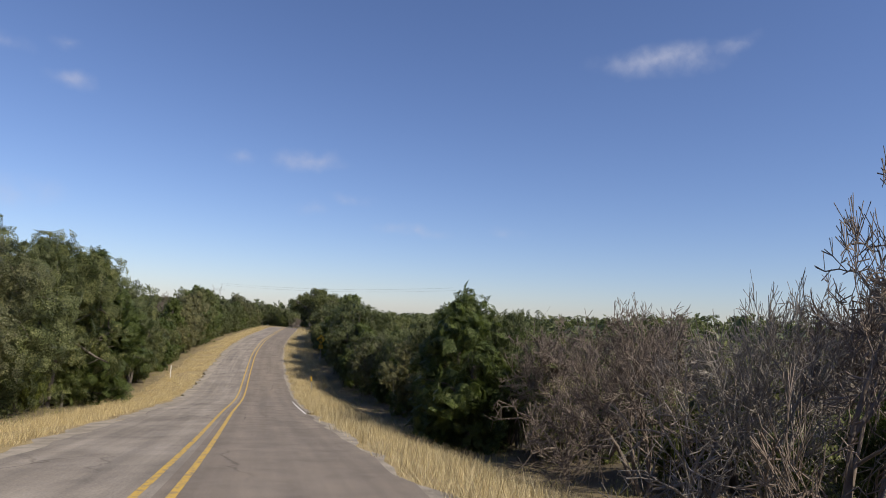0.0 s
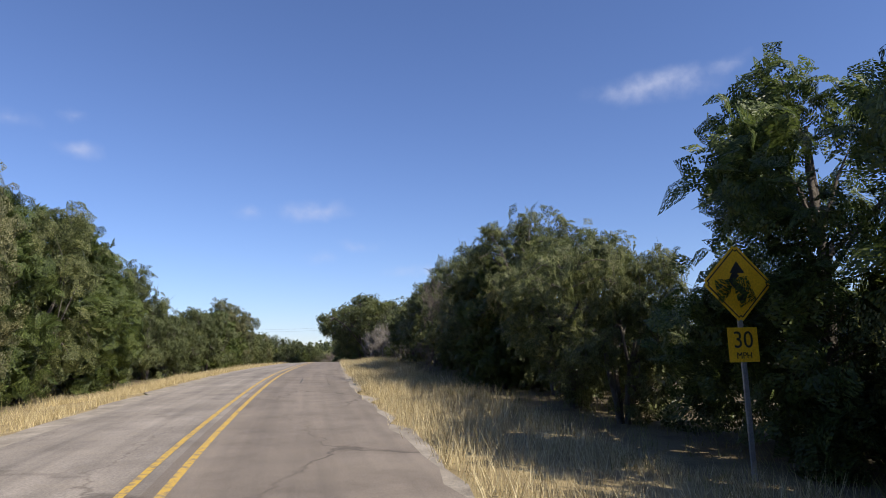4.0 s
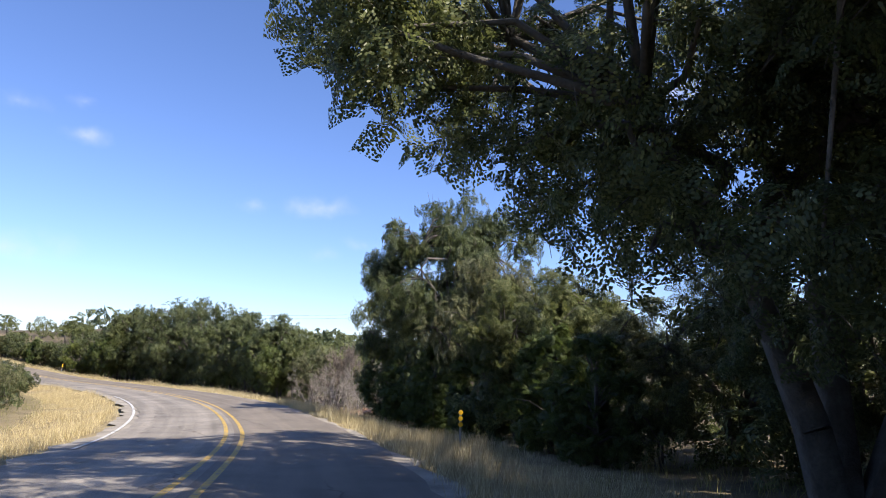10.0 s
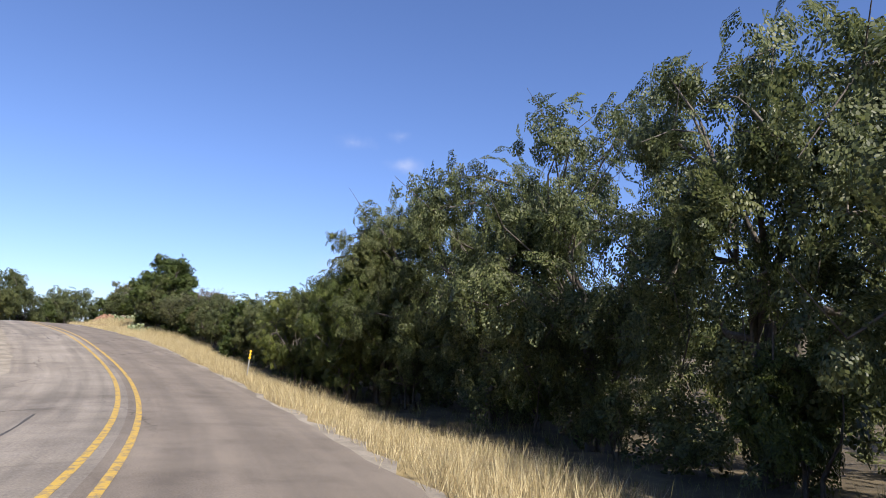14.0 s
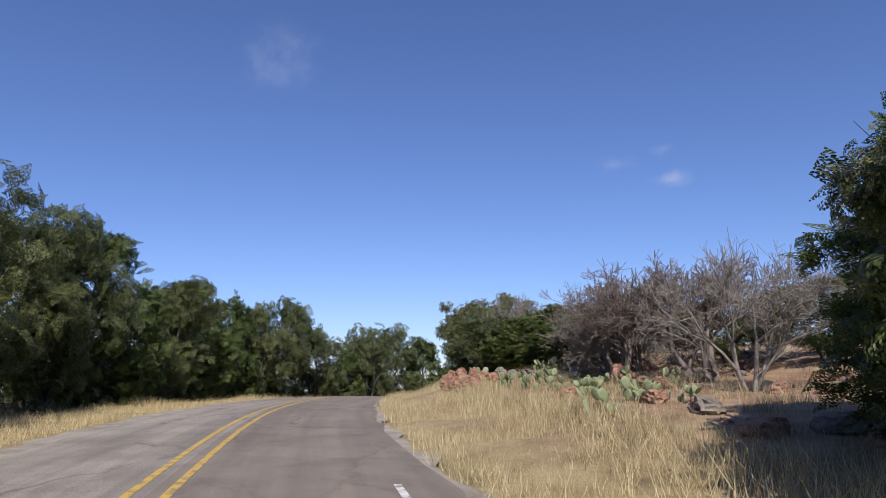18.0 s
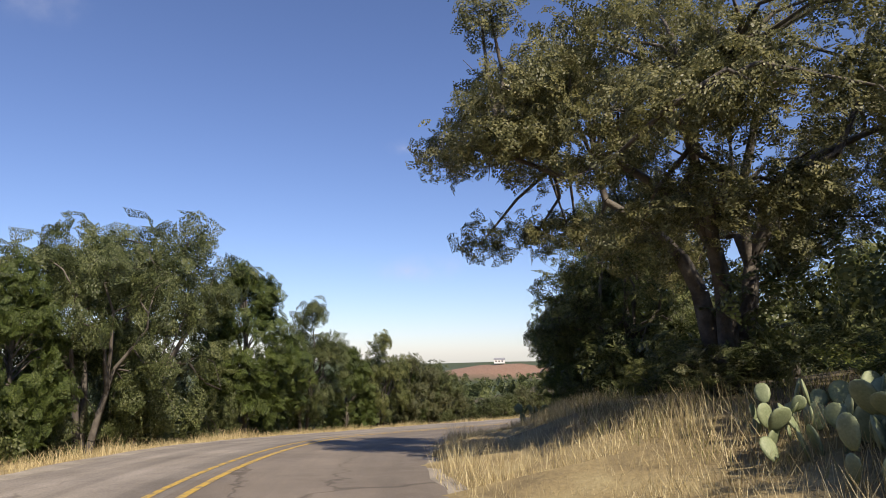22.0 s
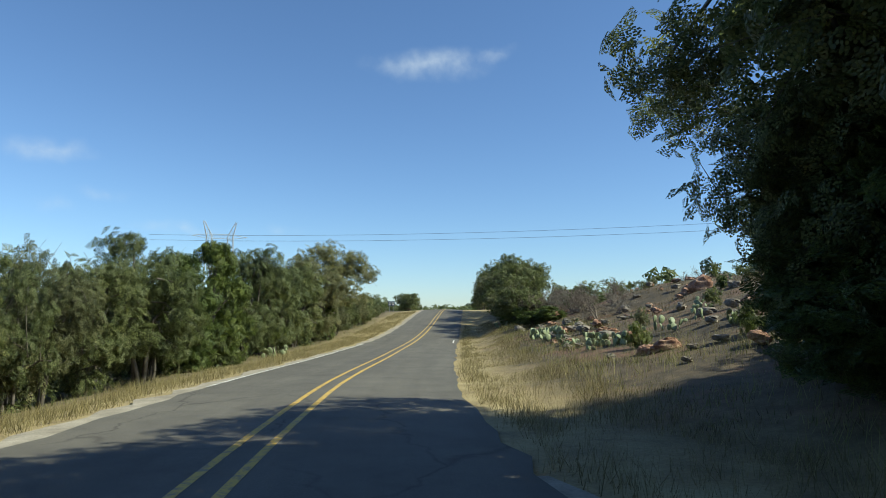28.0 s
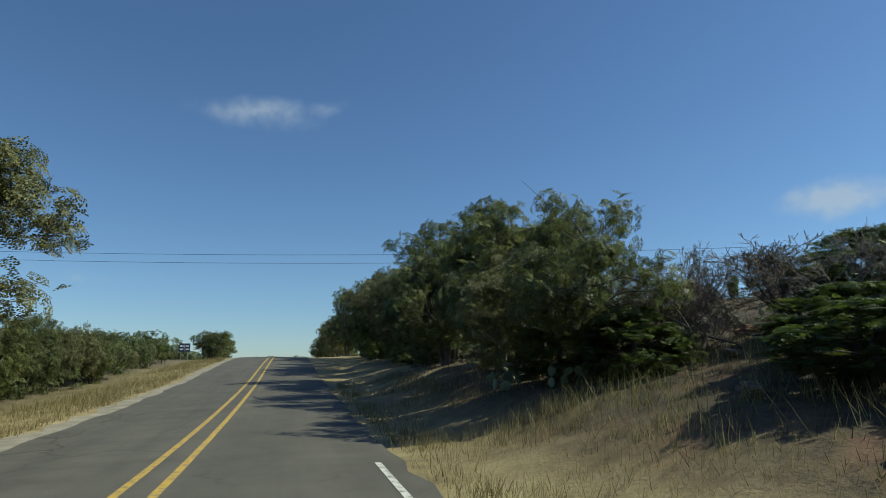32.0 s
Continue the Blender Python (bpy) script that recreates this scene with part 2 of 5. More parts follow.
def road_material(name, dark, light, streak, chips):
    """Chip-sealed asphalt: stones, lengthwise wear and patches. u runs across, v along, in metres."""
    m, nt, bsdf = blank(name)
    uv = nt.nodes.new("ShaderNodeUVMap").outputs[0]
    sep = nt.nodes.new("ShaderNodeMapping")
    sep.inputs["Scale"].default_value = (1.6, 0.05, 1)
    nt.links.new(uv, sep.inputs["Vector"])
    lanes = noise_out(nt, sep.outputs[0], 1.0, 4)
    big = noise_out(nt, uv, 0.35, 5)
    stones = noise_out(nt, uv, chips, 3, 0.7)
    col = ramp(nt, big, ((0.3, dark), (0.7, light)))
    col = mixed(nt, streak, col, ramp(nt, lanes, ((0.35, (0.55, 0.54, 0.52)), (0.65, (1.2, 1.18, 1.15)))), "MULTIPLY")
    col = mixed(nt, 0.8, col, ramp(nt, stones, ((0.3, (0.62, 0.61, 0.6)), (0.7, (1.3, 1.3, 1.28)))), "MULTIPLY")
    wander = nt.nodes.new("ShaderNodeTexNoise")
    wander.inputs["Scale"].default_value, wander.inputs["Detail"].default_value = 1.3, 5
    nt.links.new(uv, wander.inputs["Vector"])
    bent = nt.nodes.new("ShaderNodeVectorMath")
    bent.operation = "MULTIPLY_ADD"
    bent.inputs[1].default_value = (1.1, 1.1, 0)
    nt.links.new(wander.outputs["Color"], bent.inputs[0])
    nt.links.new(uv, bent.inputs[2])
    wide = nt.nodes.new("ShaderNodeMapping")
    wide.inputs["Scale"].default_value = (0.42, 0.13, 1)
    nt.links.new(bent.outputs[0], wide.inputs["Vector"])
    crack = nt.nodes.new("ShaderNodeTexVoronoi")
    crack.voronoi_dimensions, crack.feature = "2D", "DISTANCE_TO_EDGE"
    crack.inputs["Scale"].default_value = 1.0
    nt.links.new(wide.outputs[0], crack.inputs["Vector"])
    some = ramp(nt, noise_out(nt, uv, 0.11, 2), ((0.45, (0.0, 0.0, 0.0)), (0.6, (0.8, 0.8, 0.8))))
    line = ramp(nt, crack.outputs["Distance"], ((0.0, (0.38, 0.36, 0.34)), (0.02, (1.0, 1.0, 1.0))))
    col = mixed(nt, some, col, mixed(nt, 1.0, col, line, "MULTIPLY"))
    blotch = ramp(nt, noise_out(nt, uv, 0.8, 6, 0.7), ((0.32, (0.72, 0.71, 0.7)), (0.5, (1.0, 1.0, 1.0)), (0.7, (1.14, 1.13, 1.1))))
    col = mixed(nt, 0.85, col, blotch, "MULTIPLY")
    nt.links.new(col, bsdf.inputs["Base Color"])
    bsdf.inputs["Roughness"].default_value = 0.88
    bumped(nt, bsdf, stones, 0.5, 0.01)
    return m


def paint_material(name, col, under):
    """Worn road paint: the road shows through where it has gone."""
    m, nt, bsdf = blank(name)
    uv = nt.nodes.new("ShaderNodeUVMap").outputs[0]
    worn = noise_out(nt, uv, 5.0, 6, 0.75)
    nt.links.new(ramp(nt, worn, ((0.42, under), (0.52, col), (0.8, tuple(c * 0.8 for c in col)))), bsdf.inputs["Base Color"])
    bsdf.inputs["Roughness"].default_value = 0.7
    return m


def ground_material():
    m, nt, bsdf = blank("dry_ground")
    co = nt.nodes.new("ShaderNodeTexCoord").outputs["Object"]
    attr = nt.nodes.new("ShaderNodeVertexColor")
    attr.layer_name = "cover"
    sep = nt.nodes.new("ShaderNodeSeparateColor")
    nt.links.new(attr.outputs[0], sep.inputs[0])
    big, mid, fine = noise_out(nt, co, 0.12), noise_out(nt, co, 1.1), noise_out(nt, co, 14, 4, 0.7)
    straw = ramp(nt, mid, ((0.25, (0.16, 0.12, 0.06)), (0.5, (0.30, 0.23, 0.11)), (0.75, (0.40, 0.33, 0.17))))
    rock = ramp(nt, mid, ((0.3, (0.15, 0.085, 0.05)), (0.5, (0.27, 0.15, 0.095)), (0.7, (0.33, 0.25, 0.17))))
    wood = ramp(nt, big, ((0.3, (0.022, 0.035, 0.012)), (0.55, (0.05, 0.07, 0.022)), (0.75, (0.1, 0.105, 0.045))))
    litter = ramp(nt, mid, ((0.3, (0.05, 0.04, 0.025)), (0.7, (0.15, 0.115, 0.065))))
    col = mixed(nt, sep.outputs[0], litter, straw)
    col = mixed(nt, sep.outputs[1], col, rock)
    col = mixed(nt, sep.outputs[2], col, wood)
    blot, band = noise_out(nt, co, 0.42, 7, 0.65), noise_out(nt, co, 2.2, 5, 0.65)
    # Soil and rock tones, with the slope's backlit shade put into the colour
    hill = ramp(nt, blot, ((0.34, (0.03, 0.021, 0.013)), (0.45, (0.07, 0.05, 0.027)), (0.54, (0.105, 0.072, 0.038)), (0.6, (0.125, 0.064, 0.038)), (0.7, (0.17, 0.09, 0.058))))
    hill = mixed(nt, 0.9, hill, ramp(nt, band, ((0.32, (0.35, 0.33, 0.3)), (0.5, (0.95, 0.95, 0.95)), (0.72, (1.35, 1.3, 1.2)))), "MULTIPLY")
    col = mixed(nt, attr.outputs["Alpha"], col, hill)
    col = mixed(nt, 0.7, col, ramp(nt, fine, ((0.25, (0.6, 0.6, 0.6)), (0.75, (1.3, 1.3, 1.3)))), "MULTIPLY")
    nt.links.new(col, bsdf.inputs["Base Color"])
    bsdf.inputs["Roughness"].default_value = 0.95
    bumped(nt, bsdf, fine, 0.6, 0.05)
    return m


M_GROUND = ground_material()
M_LANE_OLD = road_material("worn_chip_seal", (0.20, 0.175, 0.145), (0.31, 0.275, 0.235), 0.7, 26.0)
M_LANE = road_material("grey_asphalt", (0.165, 0.138, 0.11), (0.215, 0.182, 0.148), 0.45, 45.0)
M_LANE_NEW = road_material("dark_asphalt", (0.085, 0.077, 0.066), (0.115, 0.105, 0.09), 0.35, 45.0)
M_SHOULDER = surface("caliche_gravel", (0.2, 0.17, 0.13), (0.38, 0.335, 0.27), 1.5, 0.95, 0.6, 0.02, 25)
M_YELLOW = paint_material("yellow_paint", (0.52, 0.335, 0.055), (0.22, 0.17, 0.1))
M_WHITE = paint_material("white_paint", (0.62, 0.6, 0.56), (0.24, 0.22, 0.19))
M_BARK = surface("grey_bark", (0.055, 0.045, 0.036), (0.16, 0.14, 0.115), 2.5, 0.95, 0.7, 0.03, 22)
M_DEAD = surface("bleached_bark", (0.15, 0.13, 0.11), (0.32, 0.29, 0.25), 2.0, 0.95, 0.5, 0.02, 20)
M_TWIG = surface("brown_twigs", (0.10, 0.078, 0.062), (0.24, 0.195, 0.16), 1.2, 0.95, 0.3, 0.01, 15)
OAK_GREEN = ((0.05, 0.066, 0.026), (0.1, 0.122, 0.047), (0.2, 0.22, 0.1))
OAK = greens("oak_leaves", *OAK_GREEN, cell=0.05, gap=0.43)
OAK_DRY = greens("airy_oak_leaves", (0.08, 0.088, 0.042), (0.13, 0.138, 0.068), (0.24, 0.24, 0.135), cell=0.05, gap=0.42)
WOODS = greens("woodland_leaves", *OAK_GREEN, cell=0.085, gap=0.47)
FAR_WOODS = greens("distant_leaves", *OAK_GREEN, cell=0.35, gap=0.6)
JUNIPER = greens("juniper_sprays", (0.04, 0.062, 0.018), (0.076, 0.108, 0.028), (0.14, 0.175, 0.05), 0.45, 0.046, 2.2, 0.5)
MESQUITE = greens("mesquite_leaves", (0.06, 0.085, 0.022), (0.105, 0.135, 0.036), (0.19, 0.215, 0.07), 0.48, 0.048, gap=0.44)
M_GRASS = leaf_material("dry_grass", (0.23, 0.19, 0.108), (0.42, 0.36, 0.215), (0.64, 0.58, 0.4), 0.3)
M_GRASS_TAN = leaf_material("tan_grass", (0.12, 0.1, 0.045), (0.23, 0.19, 0.09), (0.38, 0.32, 0.17), 0.3)
# brown slope grass, its tones lowered to carry the backlit shade
M_GRASS_BROWN_DIM = leaf_material("dimmed_brown_grass", (0.06, 0.045, 0.022), (0.125, 0.095, 0.047), (0.24, 0.185, 0.095), 0.3)
M_GRASS_GREEN = leaf_material("greenish_grass", (0.09, 0.1, 0.03), (0.24, 0.23, 0.085), (0.42, 0.37, 0.17), 0.3)
M_TAR = surface("road_tar", (0.05, 0.045, 0.04), (0.09, 0.08, 0.07), 3, 0.8, 0.2, 0.004, 30)
M_GREY_ROCK = surface("lichened_rock", (0.09, 0.075, 0.06), (0.31, 0.26, 0.205), 1.6, 0.92, 0.8, 0.04, 12)
M_CACTUS = surface("cactus_skin", (0.125, 0.165, 0.075), (0.29, 0.32, 0.18), 3.0, 0.6, 0.3, 0.01, 40)
M_POST = surface("galvanised_post", (0.25, 0.25, 0.25), (0.42, 0.42, 0.41), 4, 0.5, 0.1, 0.003, 40, 0.6)
M_REFLECTOR = surface("yellow_reflector", (0.75, 0.42, 0.01), (0.85, 0.52, 0.02), 5, 0.4, 0.05, 0.002, 40)
M_SIGN = surface("yellow_sheeting", (0.74, 0.40, 0.01), (0.84, 0.49, 0.02), 2, 0.45, 0.05, 0.002, 30)
M_BLACK = surface("black_sheeting", (0.012, 0.012, 0.012), (0.03, 0.03, 0.03), 3, 0.5, 0.05, 0.002, 30)
M_BLUE = surface("blue_sheeting", (0.01, 0.025, 0.075), (0.015, 0.035, 0.1), 3, 0.5, 0.05, 0.002, 30)
M_STEEL = surface("dull_steel", (0.3, 0.31, 0.32), (0.5, 0.5, 0.5), 3, 0.5, 0.1, 0.003, 20, 0.4)
M_WALL = surface("white_wall", (0.66, 0.64, 0.6), (0.8, 0.78, 0.74), 0.6, 0.8, 0.1, 0.01, 8)

# ---- the road's line ----
ROAD = (
    (5.85, -29.45, 1.88), (1.18, -10.35, -0.30), (-3.58, 9.00, -2.49), (-8.75, 28.15, -4.57),
    (-13.57, 46.62, -6.27), (-18.61, 65.67, -6.54), (-23.39, 84.76, -6.09), (-27.59, 104.20, -5.65),
    (-31.12, 123.01, -5.42), (-34.66, 142.57, -5.33), (-38.16, 161.98, -5.28), (-42.31, 181.67, -5.59),
    (-47.09, 200.94, -6.41), (-55.10, 218.09, -6.76), (-67.12, 234.42, -7.09), (-81.63, 247.07, -6.95),
    (-98.89, 257.04, -5.52), (-116.60, 265.73, -4.52), (-133.95, 275.51, -4.06), (-149.35, 287.67, -4.11),
    (-161.63, 302.39, -4.89), (-169.68, 321.39, -6.70), (-170.72, 340.42, -7.91), (-166.27, 360.39, -8.40),
    (-159.74, 378.57, -8.55), (-152.61, 396.91, -8.39), (-145.40, 415.20, -7.62), (-138.20, 433.50, -6.44),
    (-131.00, 451.80, -5.48), (-123.79, 470.10, -5.28), (-116.59, 488.39, -6.08), (-109.38, 506.69, -6.93),
    (-102.18, 524.98, -7.73),
)


def road_line():
    k = np.array(ROAD, float)
    q = np.vstack([2 * k[0] - k[1], k, 2 * k[-1] - k[-2]])
    u = (np.arange(19) / 19)[:, None]
    parts = []
    for i in range(len(k) - 1):
        a, b, c, d = q[i:i + 4]
        parts.append(0.5 * (2 * b + (c - a) * u + (2 * a - 5 * b + 4 * c - d) * u**2 + (3 * b - a - 3 * c + d) * u**3))
    return np.vstack([*parts, k[-1:]])


LINE = road_line()
STATION = np.r_[0, np.cumsum(np.linalg.norm(np.diff(LINE[:, :2], axis=0), axis=1))]
AHEAD = np.gradient(LINE[:, :2], axis=0)
AHEAD /= np.linalg.norm(AHEAD, axis=1)[:, None]
RIGHT = np.stack([AHEAD[:, 1], -AHEAD[:, 0]], 1)
LENGTH = STATION[-1]


def on_road(s, d, lift=0.0):
    """World places at stations s, d metres right of the centre line."""
    s, d = np.broadcast_arrays(np.asarray(s, float), np.asarray(d, float))
    x, y, z, rx, ry = (np.interp(s, STATION, col) for col in (LINE[:, 0], LINE[:, 1], LINE[:, 2], RIGHT[:, 0], RIGHT[:, 1]))
    return np.stack([x + d * rx, y + d * ry, z + lift], -1)


# station, then the ground's height over the road at 8, 20 and 45 m to the side
RIGHT_SIDE = np.array((
    (0, -1.0, -0.9, 4.0), (45, -1.0, -0.7, 4.4), (75, -0.6, -0.1, 2.8), (120, -0.2, 0.0, 0.0), (150, 0.35, 0.8, 1.0),
    (178, 0.4, 0.8, 1.0), (203, 0.0, 0.0, 0.0), (235, -0.2, -0.4, 0.5), (252, -0.9, -1.6, 3.0), (276, -0.3, 0.0, 3.0), (292, -0.7, -0.5, 1.0), (306, -0.9, -0.6, 0.6),
    (322, 0.1, 0.6, 1.2), (356, 1.0, 2.4, 4.2), (396, 1.2, 2.4, 3.6), (424, 1.7, 2.6, 4.0), (446, 0.6, 3.0, 7.0),
    (465, 0.8, 3.9, 9.0), (488, 1.2, 4.4, 8.8), (506, 1.2, 3.6, 7.0), (524, 0.6, 2.0, 4.0), (548, 0.2, 0.4, 0.8), (650, 0.0, 0.0, 0.0)))
LEFT_SIDE = np.array((
    (0, -0.2, 0.0, 0.5), (75, -0.2, 0.0, 0.2), (120, -0.3, -0.2, 0.0), (203, -0.3, -0.2, 0.0), (276, -0.2, 0.0, 1.0),
    (320, 0.0, 0.6, 1.5), (356, 0.1, 0.6, 1.0), (384, -0.2, -0.6, -2.0), (402, -0.4, -2.6, -8.0), (422, -0.5, -3.2, -10.0), (446, -0.5, -3.2, -10.0),
    (465, -0.4, -2.4, -7.0), (488, -0.3, -0.9, -2.0), (512, -0.2, 0.0, 0.0), (650, 0.0, 0.0, 0.0)))


def smooth(a, b, x):
    t = np.clip((x - a) / (b - a), 0, 1)
    return t * t * (3 - 2 * t)


def waves(x, y, length, seed):
    """Smooth random hills of about that wavelength, between -1 and 1."""
    r = np.random.RandomState(seed)
    total = 0
    for _ in range(6):
        a, ph, k = r.uniform(0, 2 * math.pi), r.uniform(0, 2 * math.pi), 2 * math.pi / (length * r.uniform(0.6, 1.6))
        total = total + np.sin(k * (x * math.cos(a) + y * math.sin(a)) + ph)
    return total / 3.2


HILL = (-362, 699, -9.5, 80.0)


def lay(x, y):
    """Height, station and offset from the centre line of the ground at places x, y."""
    x, y = np.atleast_1d(np.asarray(x, float)), np.atleast_1d(np.asarray(y, float))
    near = np.empty(len(x), int)
    for i in range(0, len(x), 4000):
        dx = x[i:i + 4000, None] - LINE[None, :, 0]
        dy = y[i:i + 4000, None] - LINE[None, :, 1]
        near[i:i + 4000] = np.argmin(dx * dx + dy * dy, 1)
    rel = np.stack([x, y], 1) - LINE[near, :2]
    far = np.hypot(*rel.T)
    side = (rel * RIGHT[near]).sum(1)
    d = np.where(side >= 0, far, -far)
    s = STATION[near]
    a = np.abs(d)
    low, mid, top = (np.where(d >= 0, np.interp(s, RIGHT_SIDE[:, 0], RIGHT_SIDE[:, k]), np.interp(s, LEFT_SIDE[:, 0], LEFT_SIDE[:, k])) for k in (1, 2, 3))
    rise = np.where(a < 8, low * smooth(4.4, 8, a), np.where(a < 20, low + (mid - low) * (a - 8) / 12, mid + (top - mid) * np.clip((a - 20) / 25, 0, 1)))
    rise = rise - 0.12 * smooth(3.9, 5.2, a) + 0.10 * waves(x, y, 5.5, 3) * smooth(4.6, 7, a) + 0.35 * waves(x, y, 19, 4) * smooth(7, 16, a)
    z = LINE[near, 2] - 0.07 - 0.2 * (1 - smooth(1.6, 3.2, a)) + rise
    plain = -1.3 - 4.0 * smooth(230, 330, y) - 17.0 * smooth(-185, -225, x) * smooth(270, 380, y) + 2.0 * waves(x, y, 160, 5)
    r = np.hypot(x + 100, y - 200)
    plain = plain + 9 * waves(x, y, 900, 6) * smooth(350, 900, r) + (8 + 10 * waves(x, y, 1500, 8)) * smooth(1300, 2400, r)
    plain = plain - 42.0 * smooth(420, 1500, r) * smooth(250, 600, y)
    hx, hy, hz, hr = HILL
    dome = np.exp(-(((x - hx) / hr) ** 2 + ((y - hy) / (hr * 0.8)) ** 2))
    plain = plain * (1 - dome) + dome * hz + 1.2 * dome * waves(x, y, 35, 9)
    fade = smooth(48, 150, a)
    return z * (1 - fade) + plain * fade, s, d


def ground_z(x, y):
    return float(lay(x, y)[0][0])


# ---- mesh helpers ----


def mesh_of(name, verts, faces, material, smooth_faces=False):
    """A mesh from arrays of places and of equal-sided faces."""
    verts, faces = np.asarray(verts, np.float32), np.asarray(faces, np.int32)
    me = bpy.data.meshes.new(name)
    me.vertices.add(len(verts))
    me.vertices.foreach_set("co", verts.ravel())
    n, k = faces.shape
    me.loops.add(n * k)
    me.loops.foreach_set("vertex_index", faces.ravel())
    me.polygons.add(n)
    me.polygons.foreach_set("loop_start", np.arange(0, n * k, k, dtype=np.int32))
    me.polygons.foreach_set("loop_total", np.full(n, k, np.int32))
    if smooth_faces:
        me.polygons.foreach_set("use_smooth", np.ones(n, bool))
    me.materials.append(material)
    me.update(calc_edges=True)
    return me


def part_mesh(name, me, parent, label=""):
    ob = new(name, me)
    ob.parent = parent
    return tagged(ob, label)


def part(name, bm, material, parent, label=""):
    me = bpy.data.meshes.new(name)
    bm.to_mesh(me)
    bm.free()
    me.materials.append(material)
    return part_mesh(name, me, parent, label)


def root(name, m, label, category, group="", kind=""):
    ob = new(name)
    ob.empty_display_size = 0.3
    ob.matrix_world = m
    return tagged(ob, label, category, group, kind)


def box_bm(sx, sy, sz, at=(0, 0, 0), bevel=0.0, turn=None):
    bm = bmesh.new()
    bmesh.ops.create_cube(bm, size=1.0)
    bmesh.ops.scale(bm, vec=(sx, sy, sz), verts=bm.verts)
    if bevel:
        bmesh.ops.bevel(bm, geom=bm.edges[:], offset=bevel, segments=2, affect="EDGES")
    if turn:
        bmesh.ops.transform(bm, matrix=turn, verts=bm.verts)
    bmesh.ops.translate(bm, vec=at, verts=bm.verts)
    return bm


def tubes(segments, sides):
    """Tapered tubes: rows of x0 y0 z0 r0 x1 y1 z1 r1."""
    seg = np.asarray(segments, float)
    p, q, r0, r1 = seg[:, 0:3], seg[:, 4:7], seg[:, 3], seg[:, 7]
    axis = q - p
    axis /= np.linalg.norm(axis, axis=1)[:, None] + 1e-9
    ref = np.where(np.abs(axis[:, 2:3]) > 0.9, np.array([[1.0, 0, 0]]), np.array([[0, 0, 1.0]]))
    u = np.cross(axis, ref)
    u /= np.linalg.norm(u, axis=1)[:, None]
    v = np.cross(axis, u)
    ang = np.arange(sides) * 2 * math.pi / sides
    ring = np.cos(ang)[None, :, None] * u[:, None] + np.sin(ang)[None, :, None] * v[:, None]
    verts = np.concatenate([p[:, None] + ring * r0[:, None, None], q[:, None] + ring * r1[:, None, None]], 1).reshape(-1, 3)
    i = np.arange(sides)
    j = (i + 1) % sides
    face = np.stack([i, j, j + sides, i + sides], 1)
    faces = (face[None] + (np.arange(len(seg)) * 2 * sides)[:, None, None]).reshape(-1, 4)
    return verts, faces


def sprays(rng, centres, radii, count, size, squash=0.75, up=0.35, outward=0.9, spread=0.22):
    """Small domed sprays of leaves in clumps round the centres: places, faces and flat places on each spray."""
    share = radii ** 2 / (radii ** 2).sum()
    which = rng.choice(len(centres), count, p=share)
    way = rng.normal(size=(count, 3))
    way /= np.linalg.norm(way, axis=1)[:, None]
    out = np.clip(rng.normal(0.8, spread, count), 0.2, 1.12)
    p = centres[which] + way * (radii[which] * out)[:, None] * np.array([1, 1, squash])
    n = rng.normal(size=(count, 3)) * 0.7 + way * outward + np.array([0, 0, up])
    n /= np.linalg.norm(n, axis=1)[:, None]
    a = np.cross(n, rng.normal(size=(count, 3)) + way * 0.5)
    a /= np.linalg.norm(a, axis=1)[:, None]
    b = np.cross(n, a)
    turn = rng.uniform(0, 0.8, (count, 4)) + np.arange(4) * math.pi / 2
    reach = size * rng.uniform(0.65, 1.3, (count, 4)) * rng.uniform(0.7, 1.25, (count, 1))
    u, v = np.cos(turn) * reach, np.sin(turn) * reach
    rim = p[:, None] + a[:, None] * u[..., None] + b[:, None] * v[..., None]
    verts = np.concatenate([(p + n * size * 0.38)[:, None], rim], 1).reshape(-1, 3)
    fan = np.array([[0, 1, 2], [0, 2, 3], [0, 3, 4], [0, 4, 1]])
    faces = (fan[None] + (np.arange(count) * 5)[:, None, None]).reshape(-1, 3)
    flat = np.concatenate([np.zeros((count, 1, 2)), np.stack([u, v], -1)], 1) + rng.uniform(0, 60, (count, 1, 2))
    return verts, faces, flat.reshape(-1, 2)


def foliage(name, verts, faces, flat, material):
    """One crown mesh of many sprays."""
    me = mesh_of(name, verts, faces, material)
    me.uv_layers.new(name="UVMap").data.foreach_set("uv", flat[faces.ravel()].astype(np.float32).ravel())
    return me


def bend_path(rng, p, q, r0, r1, steps, wobble):
    """A crooked limb from p to q as tube rows."""
    rows, last = [], np.array(p, float)
    for k in range(1, steps + 1):
        t = k / steps
        at = np.array(p) * (1 - t) + np.array(q) * t
        at[2] += 0.22 * np.linalg.norm(np.subtract(q, p)) * math.sin(math.pi * t) * 0.5
        if k < steps:
            at += rng.normal(0, wobble, 3)
        rows.append((*last, r0 + (r1 - r0) * (k - 1) / steps, *at, r0 + (r1 - r0) * t))
        last = at
    return rows


# ---- kinds of plants, each of nominal height 6 m ----


